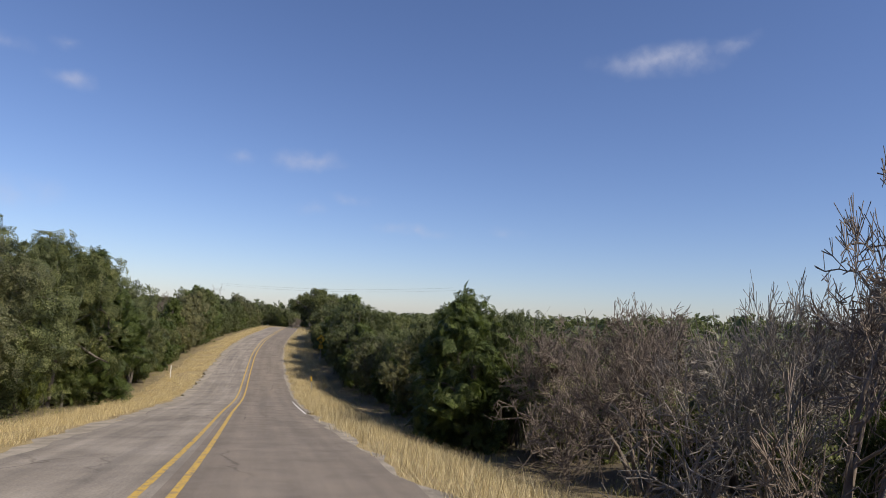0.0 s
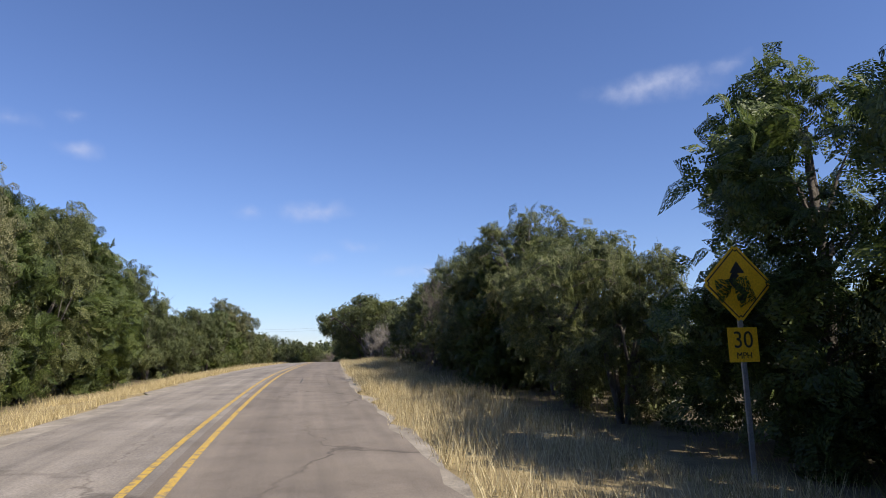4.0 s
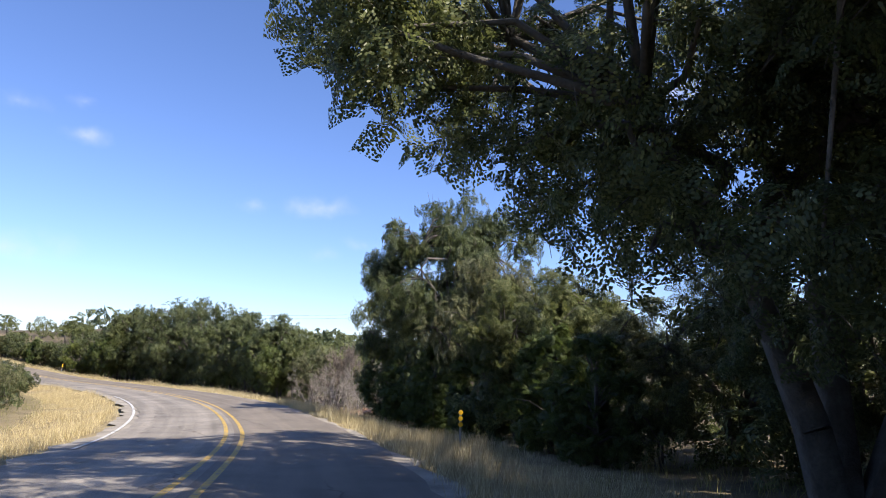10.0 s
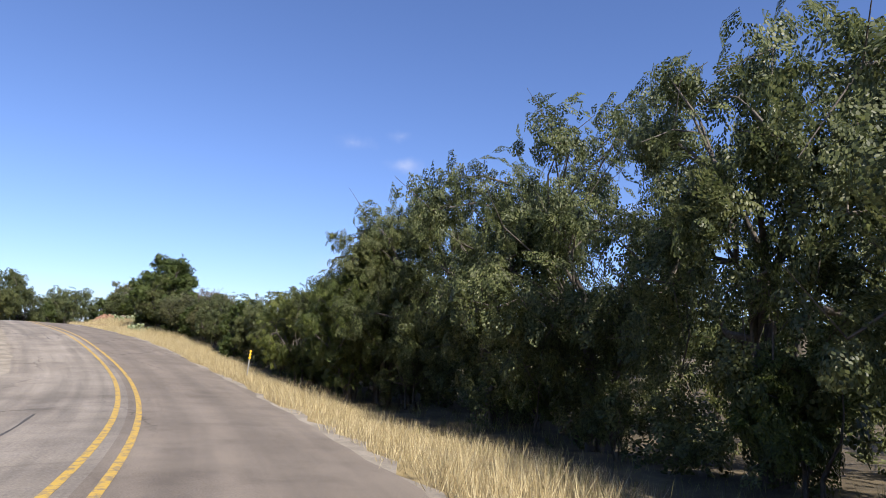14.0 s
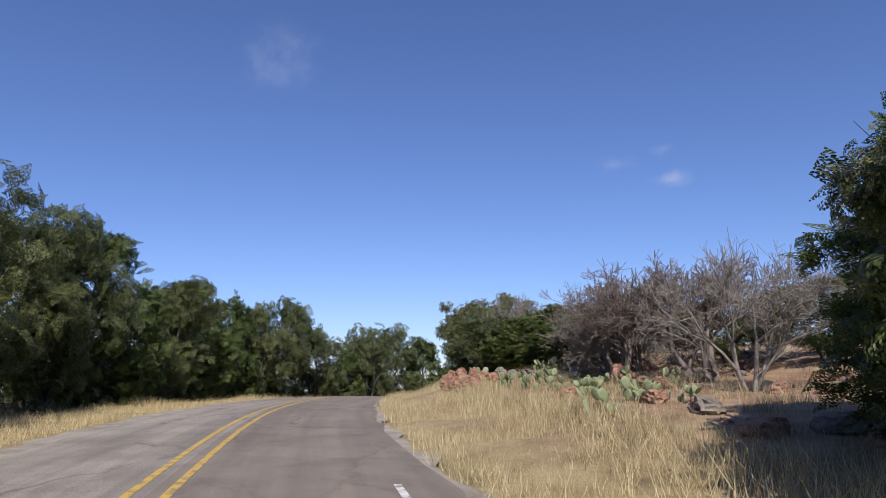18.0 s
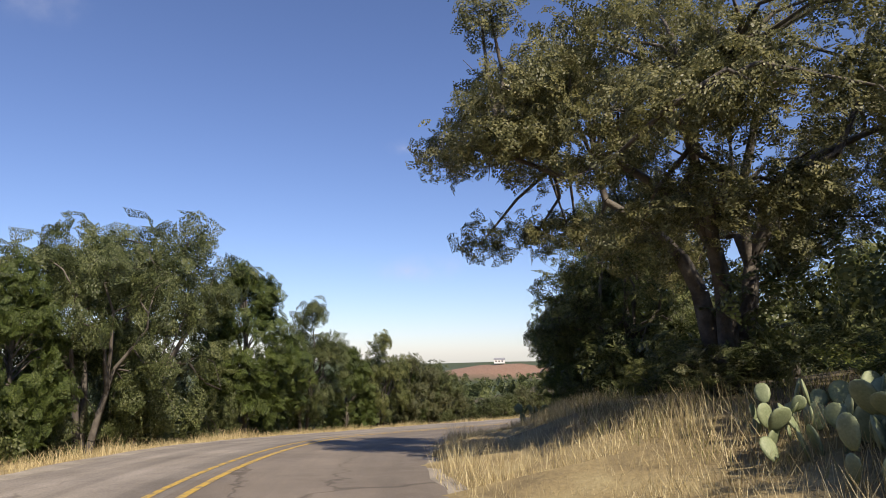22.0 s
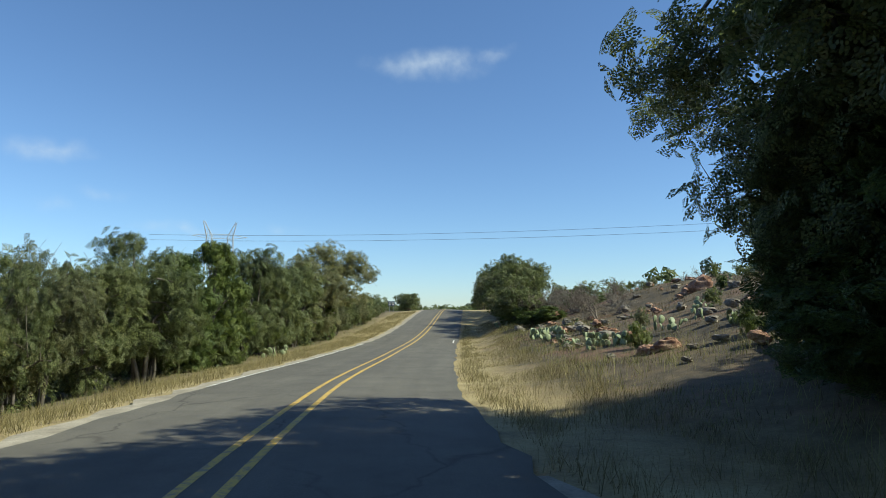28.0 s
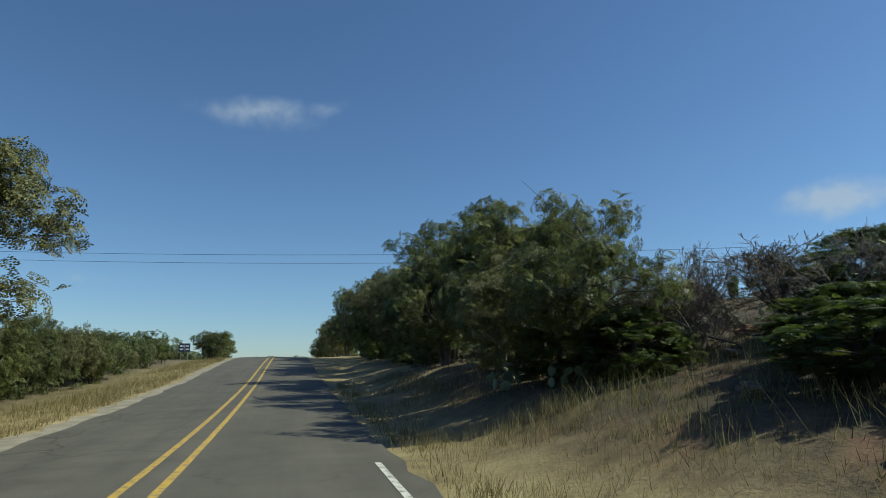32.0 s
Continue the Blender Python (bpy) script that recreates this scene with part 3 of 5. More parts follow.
def oak(seed, look, count=5000, low=0.1, length=0.22, clumps=46, open_crown=False, tall=6.0, wide=6.0, name="live_oak", twigs=2):
    rng = np.random.RandomState(seed)
    d = rng.normal(size=(clumps, 3))
    d /= np.linalg.norm(d, axis=1)[:, None]
    r = rng.uniform(0.35, 1.0, clumps) ** 0.45
    mid, half = tall * (1 + low) / 2, tall * (1 - low) / 2
    lump = 1 + 0.14 * np.sin(3 * np.arctan2(d[:, 1], d[:, 0]) + seed) + 0.12 * np.sin(5 * d[:, 2] + seed)
    size = (wide + tall) / 12
    grow = (46 / clumps) ** 0.45
    c = d * r[:, None] * (np.array([wide / 2, wide / 2, half]) - 0.55 * size * grow) * lump[:, None]
    c[:, 2] = np.clip(c[:, 2] + mid, tall * low + 0.3 * size, tall - 0.5 * size * grow)
    radii = rng.uniform(0.5, 1.05, clumps) * size * grow * (0.9 if open_crown else 0.95)
    tree = root(name, Matrix(), "", "tree")
    order = rng.permutation(clumps)
    rows, forks = [], []
    for k in range(3):
        a = k * 2.1 + rng.uniform(0, 1)
        lean = rng.uniform(0.1, 0.22) * wide / 2
        fork = np.array([lean * math.cos(a), lean * math.sin(a), tall * rng.uniform(0.24, 0.36)])
        rows += bend_path(rng, (0.12 * math.cos(a), 0.12 * math.sin(a), -0.4), fork, 0.13 * size, 0.085 * size, 3, 0.05)
        forks.append(fork)
    for i in order[:9]:
        fork = min(forks, key=lambda q: ((q[:2] - c[i][:2]) ** 2).sum())
        rows += bend_path(rng, fork, c[i], 0.07 * size, 0.022 * size, 4, 0.14 * size)
    ends = np.array([row[4:7] for row in rows[9:]])
    for i in order[9:]:
        j = np.argmin(((ends - c[i]) ** 2).sum(1))
        rows += bend_path(rng, ends[j], c[i], 0.03 * size, 0.012 * size, 2, 0.1 * size)
        for _ in range(twigs):
            rows += bend_path(rng, c[i], c[i] + np.clip(rng.normal(0, 0.7, 3), -1.1, 1.1) * radii[i], 0.012, 0.005, 1, 0.05)
    part_mesh("trunk", mesh_of("trunk", *tubes(rows, 3 if tall < 3 else 4), M_BARK, True), tree)
    part_mesh("crown", foliage("crown", *sprays(rng, c, radii, count, length, spread=0.3 if open_crown else 0.24), look), tree)
    tree["tall"], tree["wide"] = tall, wide
    return tree


def juniper(seed, count=1700, tall=6.0, wide=4.8):
    rng = np.random.RandomState(seed)
    clumps = 60
    h = rng.uniform(0.04, 1.0, clumps) ** 0.9
    r = (np.sin(np.clip(h, 0, 1) * math.pi * 0.8 + 0.48)) * rng.uniform(0.4, 1.0, clumps) ** 0.5
    a = rng.uniform(0, 2 * math.pi, clumps)
    c = np.stack([np.cos(a) * r * wide / 2 * 0.85, np.sin(a) * r * wide / 2 * 0.85, h * tall * 0.93], 1)
    radii = rng.uniform(0.4, 0.75, clumps) * (1.1 - 0.35 * h)
    tree = root("juniper", Matrix(), "", "tree")
    rows = bend_path(rng, (0, 0, -0.3), (0.1, 0.05, tall * 0.8), 0.16, 0.03, 5, 0.06)
    for i in range(0, clumps, 2):
        rows += bend_path(rng, (0.02, 0.02, c[i, 2] * 0.7), c[i], 0.04, 0.01, 2, 0.06)
    part_mesh("trunk", mesh_of("trunk", *tubes(rows, 3 if tall < 3 else 4), M_BARK, True), tree)
    part_mesh("crown", foliage("crown", *sprays(rng, c, radii, count, 0.24, 1.0, 0.2, 0.5, 0.24), JUNIPER), tree)
    tree["tall"], tree["wide"] = tall, wide
    return tree


def fan_out(rng, rows, p, way, length, radius, depth, spread):
    """Bare limbs that fork into twigs."""
    q = p + way * length
    mid = (p + q) / 2 + rng.normal(0, length * 0.05, 3)
    if depth < 2:
        rows.append((*p, radius, *q, radius * 0.68))
    else:
        rows.append((*p, radius, *mid, radius * 0.85))
        rows.append((*mid, radius * 0.85, *q, radius * 0.68))
    if depth == 0:
        return
    for _ in range(3 if depth > 1 else 4):
        w = way + rng.normal(0, spread, 3)
        w[2] += 0.12
        w /= np.linalg.norm(w)
        fan_out(rng, rows, q if rng.rand() < 0.6 else mid, w, length * rng.uniform(0.6, 0.85), radius * 0.55, depth - 1, spread)


def bare_tree(seed, material, depth=5, length=1.7, spread=0.48, stems=2, name="bare_tree", thick=0.13, tall=6.0):
    rng = np.random.RandomState(seed)
    tree = root(name, Matrix(), "", "tree")
    rows = []
    for _ in range(stems):
        w = np.array([rng.normal(0, 0.3), rng.normal(0, 0.3), 1.0])
        fan_out(rng, rows, np.array([rng.normal(0, 0.15), rng.normal(0, 0.15), -0.3]), w / np.linalg.norm(w), length, thick, depth, spread)
    rows = np.array(rows)
    rows[:, [3, 7]] = np.maximum(rows[:, [3, 7]], 0.008)
    high = rows[:, 6].max()
    rows[:, [0, 1, 2, 3, 4, 5, 6, 7]] *= tall / high
    big = rows[:, 3] > 0.35 * rows[:, 3].max()
    thick_rows, thin_rows = rows[big], rows[~big]
    part_mesh("trunk", mesh_of("trunk", *tubes(thick_rows, 6), material, True), tree)
    tagged(part_mesh("branchwork", mesh_of("branchwork", *tubes(thin_rows, 3), material), tree), kind="stuff")
    tree["tall"], tree["wide"] = tall, float(np.ptp(rows[:, 4]) + np.ptp(rows[:, 5])) / 2
    return tree


# ---- ground, road and lines ----


def build_ground():
    def steps(a, b, step, far):
        inner = np.arange(a, b + 0.1, step)
        grow = step * 1.22 ** np.arange(1, 60)
        reach = np.cumsum(grow)
        reach = reach[reach < far]
        return np.concatenate([a - reach[::-1], inner, b + reach])
    xs, ys = steps(-215, 70, 2.4, 3800), steps(-40, 570, 2.4, 3800)
    gx, gy = np.meshgrid(xs, ys, indexing="ij")
    x, y = gx.ravel(), gy.ravel()
    z, s, d = lay(x, y)
    nx, ny = len(xs), len(ys)
    i, j = np.meshgrid(np.arange(nx - 1), np.arange(ny - 1), indexing="ij")
    a = (i * ny + j).ravel()
    faces = np.stack([a, a + ny, a + ny + 1, a + 1], 1)
    me = mesh_of("ground", np.stack([x, y, z], 1), faces, M_GROUND, True)
    off = np.abs(d)
    verge = 1 - smooth(6.0, 9.5, off)
    slope = (d > 4) * smooth(442, 452, s) * (1 - smooth(500, 512, s)) * (1 - smooth(60, 80, off))
    bank = (d > 3.5) * smooth(330, 344, s) * (1 - smooth(364, 380, s)) * (1 - smooth(18, 26, off))
    grassy = np.clip(np.maximum(verge, np.maximum(slope, bank)), 0, 1)
    bare = np.clip(0.75 * slope * smooth(5, 9, off) * (0.5 + 0.5 * waves(x, y, 11, 21)) + 0.8 * bank * smooth(5.5, 7.5, off), 0, 1)
    bare = np.maximum(bare, (d > 6) * (d < 26) * np.exp(-((s - 254) / 6) ** 2) * 0.9)
    hx, hy, hz, hr = HILL
    dome = np.exp(-(((x - hx) / hr) ** 2 + ((y - hy) / (hr * 0.8)) ** 2))
    bare = np.maximum(bare, smooth(0.25, 0.5, dome) * 0.9)
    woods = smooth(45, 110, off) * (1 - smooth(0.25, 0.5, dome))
    col = me.color_attributes.new("cover", "FLOAT_COLOR", "POINT")
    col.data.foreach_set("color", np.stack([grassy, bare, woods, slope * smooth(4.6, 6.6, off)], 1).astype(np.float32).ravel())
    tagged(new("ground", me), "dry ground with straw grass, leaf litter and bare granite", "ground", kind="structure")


def strip(name, s0, s1, d0, d1, lift, material, parent, step=1.0, cols=2, wander=0.0, seed=0, label=""):
    """A band of the road between two offsets, with u across and v along in metres."""
    s = np.linspace(s0, s1, max(2, int((s1 - s0) / step) + 1))
    w = np.linspace(0, 1, cols)
    rng = np.random.RandomState(seed)
    edge0 = d0 + wander * np.interp(s, np.arange(s0 - 2, s1 + 3, 0.7), rng.uniform(-1, 1, len(np.arange(s0 - 2, s1 + 3, 0.7))))
    edge1 = d1 + wander * np.interp(s, np.arange(s0 - 2, s1 + 3, 0.7), rng.uniform(-1, 1, len(np.arange(s0 - 2, s1 + 3, 0.7))))
    if wander and abs(d0) < abs(d1):
        edge0 = np.full_like(s, d0)
    elif wander:
        edge1 = np.full_like(s, d1)
    off = edge0[:, None] * (1 - w) + edge1[:, None] * w
    fall = 0.035 - 0.018 * np.abs(off) + lift
    p = on_road(s[:, None], off) + np.stack([0 * fall, 0 * fall, fall], -1)
    n = len(s)
    i, j = np.meshgrid(np.arange(n - 1), np.arange(cols - 1), indexing="ij")
    a = (i * cols + j).ravel()
    me = mesh_of(name, p.reshape(-1, 3), np.stack([a, a + 1, a + cols + 1, a + cols], 1), material, True)
    uv = np.stack([off, np.broadcast_to(s[:, None], off.shape)], -1).reshape(-1, 2)
    loops = np.empty(len(me.loops), np.int32)
    me.loops.foreach_get("vertex_index", loops)
    me.uv_layers.new(name="UVMap").data.foreach_set("uv", uv[loops].astype(np.float32).ravel())
    if parent:
        return part_mesh(name, me, parent, label)
    return new(name, me)


def build_road():
    road = tagged(strip("road", 0, 436, 0.0, 3.45, 0.0, M_LANE, None, 1.0, 6, 0.14, 5),
                  "two-lane country road of worn grey asphalt", "road", kind="structure")
    strip("old_lane", 0, 436, -3.2, 0.0, 0.0, M_LANE_OLD, road, 1.0, 6, 0.14, 6, "paler lane of worn chip seal")
    strip("new_lane", 436, LENGTH, 0.0, 3.4, 0.0, M_LANE_NEW, road, 1.0, 6, 0.14, 15, "lane of dark asphalt")
    strip("new_lane", 436, LENGTH, -3.3, 0.0, 0.0, M_LANE_NEW, road, 1.0, 6, 0.14, 16, "lane of dark asphalt")
    strip("gravel_patch", 161, 179, 3.3, 5.5, -0.012, M_SHOULDER, road, 1.0, 4, 0.5, 17, "pale gravel turnout")
    rng = random.Random(3)
    for k in range(14):
        s0, d0 = rng.uniform(40, 430), rng.choice((-3.3, -2.9, -1.6, 0.9, 1.6, 2.6, 3.1)) + rng.uniform(-0.2, 0.2)
        strip("tar_crack", s0, s0 + rng.uniform(1.2, 5.0), d0, d0 + rng.uniform(0.015, 0.035), 0.003, M_TAR, road, 0.4, 2, 0.05, k, "dark sealed crack")
    strip("gravel_shoulder", 0, LENGTH, -3.85, -2.9, -0.018, M_SHOULDER, road, 1.0, 4, 0.3, 7, "pale gravel shoulder")
    strip("gravel_shoulder", 0, 446, 3.1, 3.7, -0.018, M_SHOULDER, road, 1.0, 4, 0.3, 8, "pale gravel shoulder")
    for d in (-0.22, 0.22):
        strip("yellow_line", 0, LENGTH, d - 0.057, d + 0.057, 0.005, M_YELLOW, road, 1.0, 2, 0.0, 0, "worn yellow centre line")
    for s0, s1, d in ((60, 73, 3.3), (232, 262, -3.35), (333, 338.5, 2.85), (420, 423, 2.9), (457, 486, -3.35), (487, 491, 3.05)):
        strip("white_line", s0, s1, d - 0.05, d + 0.05, 0.005, M_WHITE, road, 1.0, 2, 0.0, 0, "faded white edge line")


build_ground()
build_road()

# ---- trees ----
OAK_LABEL = "bushy live oak with dark green leaves on the roadside"
KINDS = {
    "oak": [oak(11, OAK, 1850, 0.02, 0.235, 64), oak(12, OAK, 1850, 0.04, 0.235, 56), oak(13, OAK, 1850, 0.02, 0.235, 52), oak(14, OAK_DRY, 1800, 0.06, 0.235, 60), oak(15, OAK, 1850, 0.02, 0.235, 64)],
    "open": [oak(21, OAK_DRY, 1700, 0.26, 0.22, 54, True), oak(22, OAK_DRY, 1700, 0.28, 0.22, 50, True)],
    "wide_open": [oak(23, OAK_DRY, 6500, 0.2, 0.23, 120, True, 9.0, 12.0)],
    "oak_far": [oak(16, OAK, 1100, 0.02, 0.31, 44, twigs=1), oak(17, OAK, 1100, 0.04, 0.31, 40, twigs=1), oak(18, OAK_DRY, 1100, 0.06, 0.31, 42, twigs=1), oak(19, OAK, 1100, 0.02, 0.31, 46, twigs=1)],
    "big": [oak(31, OAK, 6600, 0.12, 0.25, 130, False, 10.0, 12.5), oak(32, OAK, 6000, 0.12, 0.25, 110, False, 9.0, 10.0)],
    "over": [oak(33, OAK, 7600, 0.2, 0.24, 140, True, 10.0, 14.0)],
    "juniper": [juniper(41), juniper(42), juniper(43)],
    "mesquite": [oak(51, MESQUITE, 1900, 0.03, 0.22, 60, name="mesquite"), oak(52, MESQUITE, 1900, 0.06, 0.22, 54, name="mesquite")],
    "bare": [bare_tree(61, M_DEAD, 6, 1.5, 0.52, 3, thick=0.085), bare_tree(62, M_TWIG, 6, 1.4, 0.56, 3, thick=0.08), bare_tree(63, M_TWIG, 6, 1.5, 0.6, 3, thick=0.08)],
    "brush": [bare_tree(64, M_TWIG, 4, 1.0, 0.75, 4, "bare_bush", 0.05, 3.0), bare_tree(65, M_DEAD, 4, 1.0, 0.8, 4, "bare_bush", 0.05, 3.0)],
    "shrub": [oak(81, OAK, 270, 0.0, 0.245, 16, False, 2.4, 3.4, "shrub", twigs=0), oak(82, OAK_DRY, 270, 0.0, 0.245, 16, False, 2.4, 3.4, "shrub", twigs=0),
              oak(83, MESQUITE, 270, 0.0, 0.245, 16, False, 2.4, 3.2, "shrub", twigs=0), oak(84, JUNIPER, 270, 0.0, 0.245, 16, False, 2.4, 3.0, "shrub", twigs=0)],
}
TREE_RNG = random.Random(5)


def plant(kind, s, d, h, w, label, group="trees along the road", turn=None, which=0):
    """A tree at station s, d to the right, h high over the road and w wide."""
    proto = TREE_RNG.choice(KINDS[kind]) if turn is None else KINDS[kind][which]
    x, y, z = on_road(s, d)
    g = ground_z(x, y)
    h = max(1.0, z + h - g)
    w = w / proto["wide"]
    m = pose(x, y, g, 0, 0, TREE_RNG.uniform(0, 360) if turn is None else turn) @ Matrix.Diagonal((w, w, h / proto["tall"], 1))
    return tagged(copy_thing(proto, m), label, "shrub" if kind in ("shrub", "brush") else "tree", group)


# station and height over the road of the first row of trees on each side
RIGHT_TREES = np.array((
    (40, 4.2), (55, 5.2), (65, 5.1), (72, 5.7), (83, 5.0), (88, 5.2), (92, 6.6), (98, 7.1), (110, 7.0), (117, 5.4),
    (127, 5.6), (132, 5.0), (136, 4.1), (142, 6.4), (148, 6.6), (152, 5.4), (156, 4.6), (158, 4.6), (164, 3.8), (172, 3.8), (182, 5.2), (192, 5.7),
    (197, 8.0), (204, 9.6), (216, 9.0), (230, 7.0), (237, 6.0), (243, 9.2), (247, 8.4), (251, 7.0), (257, 4.0), (267, 5.2),
    (272, 6.2), (277, 6.6), (281, 8.7), (286, 9.0), (291, 8.0), (296, 7.8), (299, 6.4), (302, 5.0), (305, 3.8), (311, 3.0), (320, 2.9),
    (327, 4.2), (336, 5.0)))
RIGHT_TREES_ON = np.array((
    (352, 3.9), (363, 4.1), (368, 4.9), (378, 5.6), (383, 6.2), (388, 6.8), (396, 6.4), (401, 8.2), (406, 7.6), (410, 6.4),
    (415, 5.8), (421, 5.4), (428, 6.0), (434, 6.2), (440, 8.0), (447, 8.4), (449, 4.0), (484, 3.4), (490, 3.8), (496, 6.0),
    (503, 7.3), (510, 7.2), (520, 6.6), (528, 7.4), (541, 7.8), (548, 7.0)))
LEFT_TREES = np.array((
    (40, 7.0), (57, 7.6), (66, 9.5), (77, 9.8), (82, 8.4), (87, 7.2), (92, 5.0), (112, 5.6), (122, 7.0), (130, 8.2),
    (143, 8.8), (147, 7.0), (151, 4.8), (166, 5.1), (178, 6.4), (186, 7.2), (195, 7.6), (200, 6.8), (205, 4.6), (212, 5.2), (219, 5.6), (227, 5.4),
    (240, 6.0), (290, 7.0), (318, 7.4), (343, 7.8), (352, 8.2), (357, 8.6), (362, 8.6), (372, 8.0), (384, 8.6), (396, 7.6), (402, 7.6),
    (408, 8.8), (412, 8.6)))
LEFT_TREES_ON = np.array((
    (417, 6.6), (422, 6.2), (426, 5.4), (430, 4.0), (433, 1.7), (438, 1.6), (441, 3.0), (447, 3.8), (452, 6.3), (457, 4.2), (462, 4.6),
    (467, 5.7), (478, 6.0), (484, 4.8), (488, 5.2), (496, 6.6), (499, 5.0), (502, 3.2), (516, 3.1), (524, 2.6), (534, 2.2), (545, 3.0)))


def treeline(s, side):
    """Height over the road of the first row of trees."""
    both = np.vstack((RIGHT_TREES, RIGHT_TREES_ON) if side > 0 else (LEFT_TREES, LEFT_TREES_ON))
    return float(np.interp(s, both[:, 0], both[:, 1]))


def set_back(s):
    """How far the woods on the right stand behind the usual edge of the verge."""
    return float(np.interp(s, (86, 96, 118, 130, 172, 184, 222, 234, 254, 264, 296, 306, 322), (2.2, 0.4, 0.4, 0.9, 0.9, 2.2, 2.2, 0.3, 0.3, 1.6, 1.6, 0.5, 0.0)))


def first_row(side):
    rng = np.random.RandomState(41 + side)
    s = 40.0
    while s < 548:
        h = treeline(s, side)
        d = 7.7 + 0.12 * h + rng.uniform(-0.3, 0.9)
        if side > 0 and 417 < s < 431:
            d += 3.4
        if side > 0:
            d += set_back(s)
        if side > 0 and 95 < s < 119:
            d += 1.6
        if side < 0:
            d += 0.9
        reach = (d - 0.8 * set_back(s) - 1.6) / 6.9 if side > 0 else (d + 1.6) / 10.6
        h = (1.4 + (h - 1.4) * min(reach, 1.3)) * rng.uniform(0.72, 1.08)
        w = max(2.8, h * rng.uniform(0.74, 1.05))
        pick = rng.rand()
        skip = side > 0 and (s < 52 or 159 < s < 181 or 248 < s < 262 or 337 < s < 365 or 203 < s < 234 or 240 < s < 248 or 380.5 < s < 396.5 or 449 < s < 493) or side < 0 and (228 < s < 296 or s > 524)
        if not skip:
            if pick < 0.12 + 0.14 * (side < 0):
                plant("juniper", s, side * d, h * 0.94, w * 0.86, "green juniper with foliage down to the ground")
            elif pick < 0.18 and side > 0:
                plant("open", s, d, h, w, "live oak with an airy crown and visible limbs")
            elif side > 0 or h < 5:
                plant("oak", s, side * d, h, w, OAK_LABEL)
            else:
                plant("oak_far", s, side * d, h, w, OAK_LABEL)
        s += float(np.clip(0.66 * w, 2.2, 5.0)) * rng.uniform(0.75, 1.25)


first_row(1)
first_row(-1)
for place in ((222.5, -10.5, 5.6, 6.5), (228.7, -9.4, 5.2, 5.8), (267, 9, 4.4, 4.2), (270.1, 9, 5.0, 4.6), (303.5, 8.2, 3.9, 4.4), (298.6, 8.4, 5.4, 5.2)):
    plant("mesquite", *place, "light green mesquite beside the road")
for place in ((54.5, 9.2, 5.2, 5.0), (57.6, 9.6, 5.1, 4.8), (330.6, 9.0, 6.2, 5.4), (333.4, 8.8, 6.4, 5.6), (336.2, 10.0, 5.2, 5.0), (360.4, 11.6, 4.2, 4.6), (363.0, 10.6, 4.0, 4.2),
              (432.6, 8.0, 5.0, 4.4), (491.6, 13.3, 4.2, 3.8), (233.0, 8.6, 3.2, 3.0), (238.2, 8.8, 3.4, 3.2), (242.6, 8.6, 3.0, 3.0), (246.8, 9.0, 3.2, 3.2), (250.4, 9.4, 3.4, 3.4), (230.2, 8.4, 2.8, 2.8),
              (487.4, 8.8, 2.2, 2.8), (489.0, 10.2, 2.7, 3.0), (486.0, 10.0, 2.4, 2.6), (493.0, 8.6, 2.6, 2.8), (495.4, 8.0, 2.8, 2.8)):
    plant("juniper", *place, "green juniper with foliage down to the ground")
for place in ((128.4, 9.8, 6.6, 5.6), (131.0, 9.6, 6.8, 6.0), (133.8, 9.8, 5.6, 4.6), (203.0, 11.6, 4.6, 5.4), (206.6, 12.4, 5.2, 6.0), (210.4, 12.0, 4.8, 5.6), (214.0, 13.0, 5.6, 6.2), (218.4, 12.4, 5.0, 5.8), (222.6, 12.6, 5.4, 6.0), (226.4, 11.6, 5.0, 5.2), (229.6, 11.8, 5.2, 5.4), (381.2, 10.6, 7.0, 4.8),
              (366.2, 9.6, 4.6, 5.2), (369.6, 9.4, 5.0, 5.4), (357.0, 13.0, 4.0, 5.0), (348.0, 17.0, 4.2, 5.0), (352.4, 16.0, 4.0, 4.6)):
    plant("oak", *place, OAK_LABEL)
for place in (
        (38.5, 10.0, 5.9, 5.6), (42.4, 14, 4.4, 4.4), (48.6, 13, 4.4, 4.9), (44.6, 10.4, 3.8, 4.6), (50.4, 10.2, 3.8, 4.4), (40.4, 10.6, 3.8, 4.2), (97, -12, 6.0, 5.5), (126.3, -13, 7.4, 6), (139.0, 9.6, 6.0, 4.6), (164.6, -13, 6.2, 6.4),
        (165.6, 9.5, 4.6, 4.6), (170.8, 11, 3.7, 3.5), (174.9, 11, 6.0, 5.6), (178, 9.5, 3.6, 3.8), (183.5, 8.2, 4.4, 4.2),
        (196.6, 8, 4.5, 4.3), (262.9, 12, 4, 3.8), (340.8, 14.2, 4.4, 4.8), (344.4, 12.0, 4.6, 5.0), (350.6, 11.6, 4.7, 5.2), (353.6, 11.8, 4.6, 5.0), (347.8, 12.8, 5.0, 5.4), (351.4, 12.4, 4.9, 5.2), (354.6, 13.4, 4.6, 4.6),
        (366.5, 10.6, 5.6, 4.6), (379.8, 11, 7.6, 6.2), (163.0, 10.4, 4.8, 5.0), (168.4, 10.0, 4.6, 5.0), (161.4, 9.4, 4.4, 4.6), (166.8, 8.8, 4.2, 4.4), (495.0, 10.4, 4.4, 4.0), (490.4, 12.0, 4.0, 3.4), (493.0, 12.6, 4.2, 3.6), (479.1, 12, 4.1, 3.9), (492.6, 10, 3.7, 3.5), (487.5, 12.5, 3.6, 3.8),
):
    plant("bare", *place, "leafless grey tree with many fine twigs")
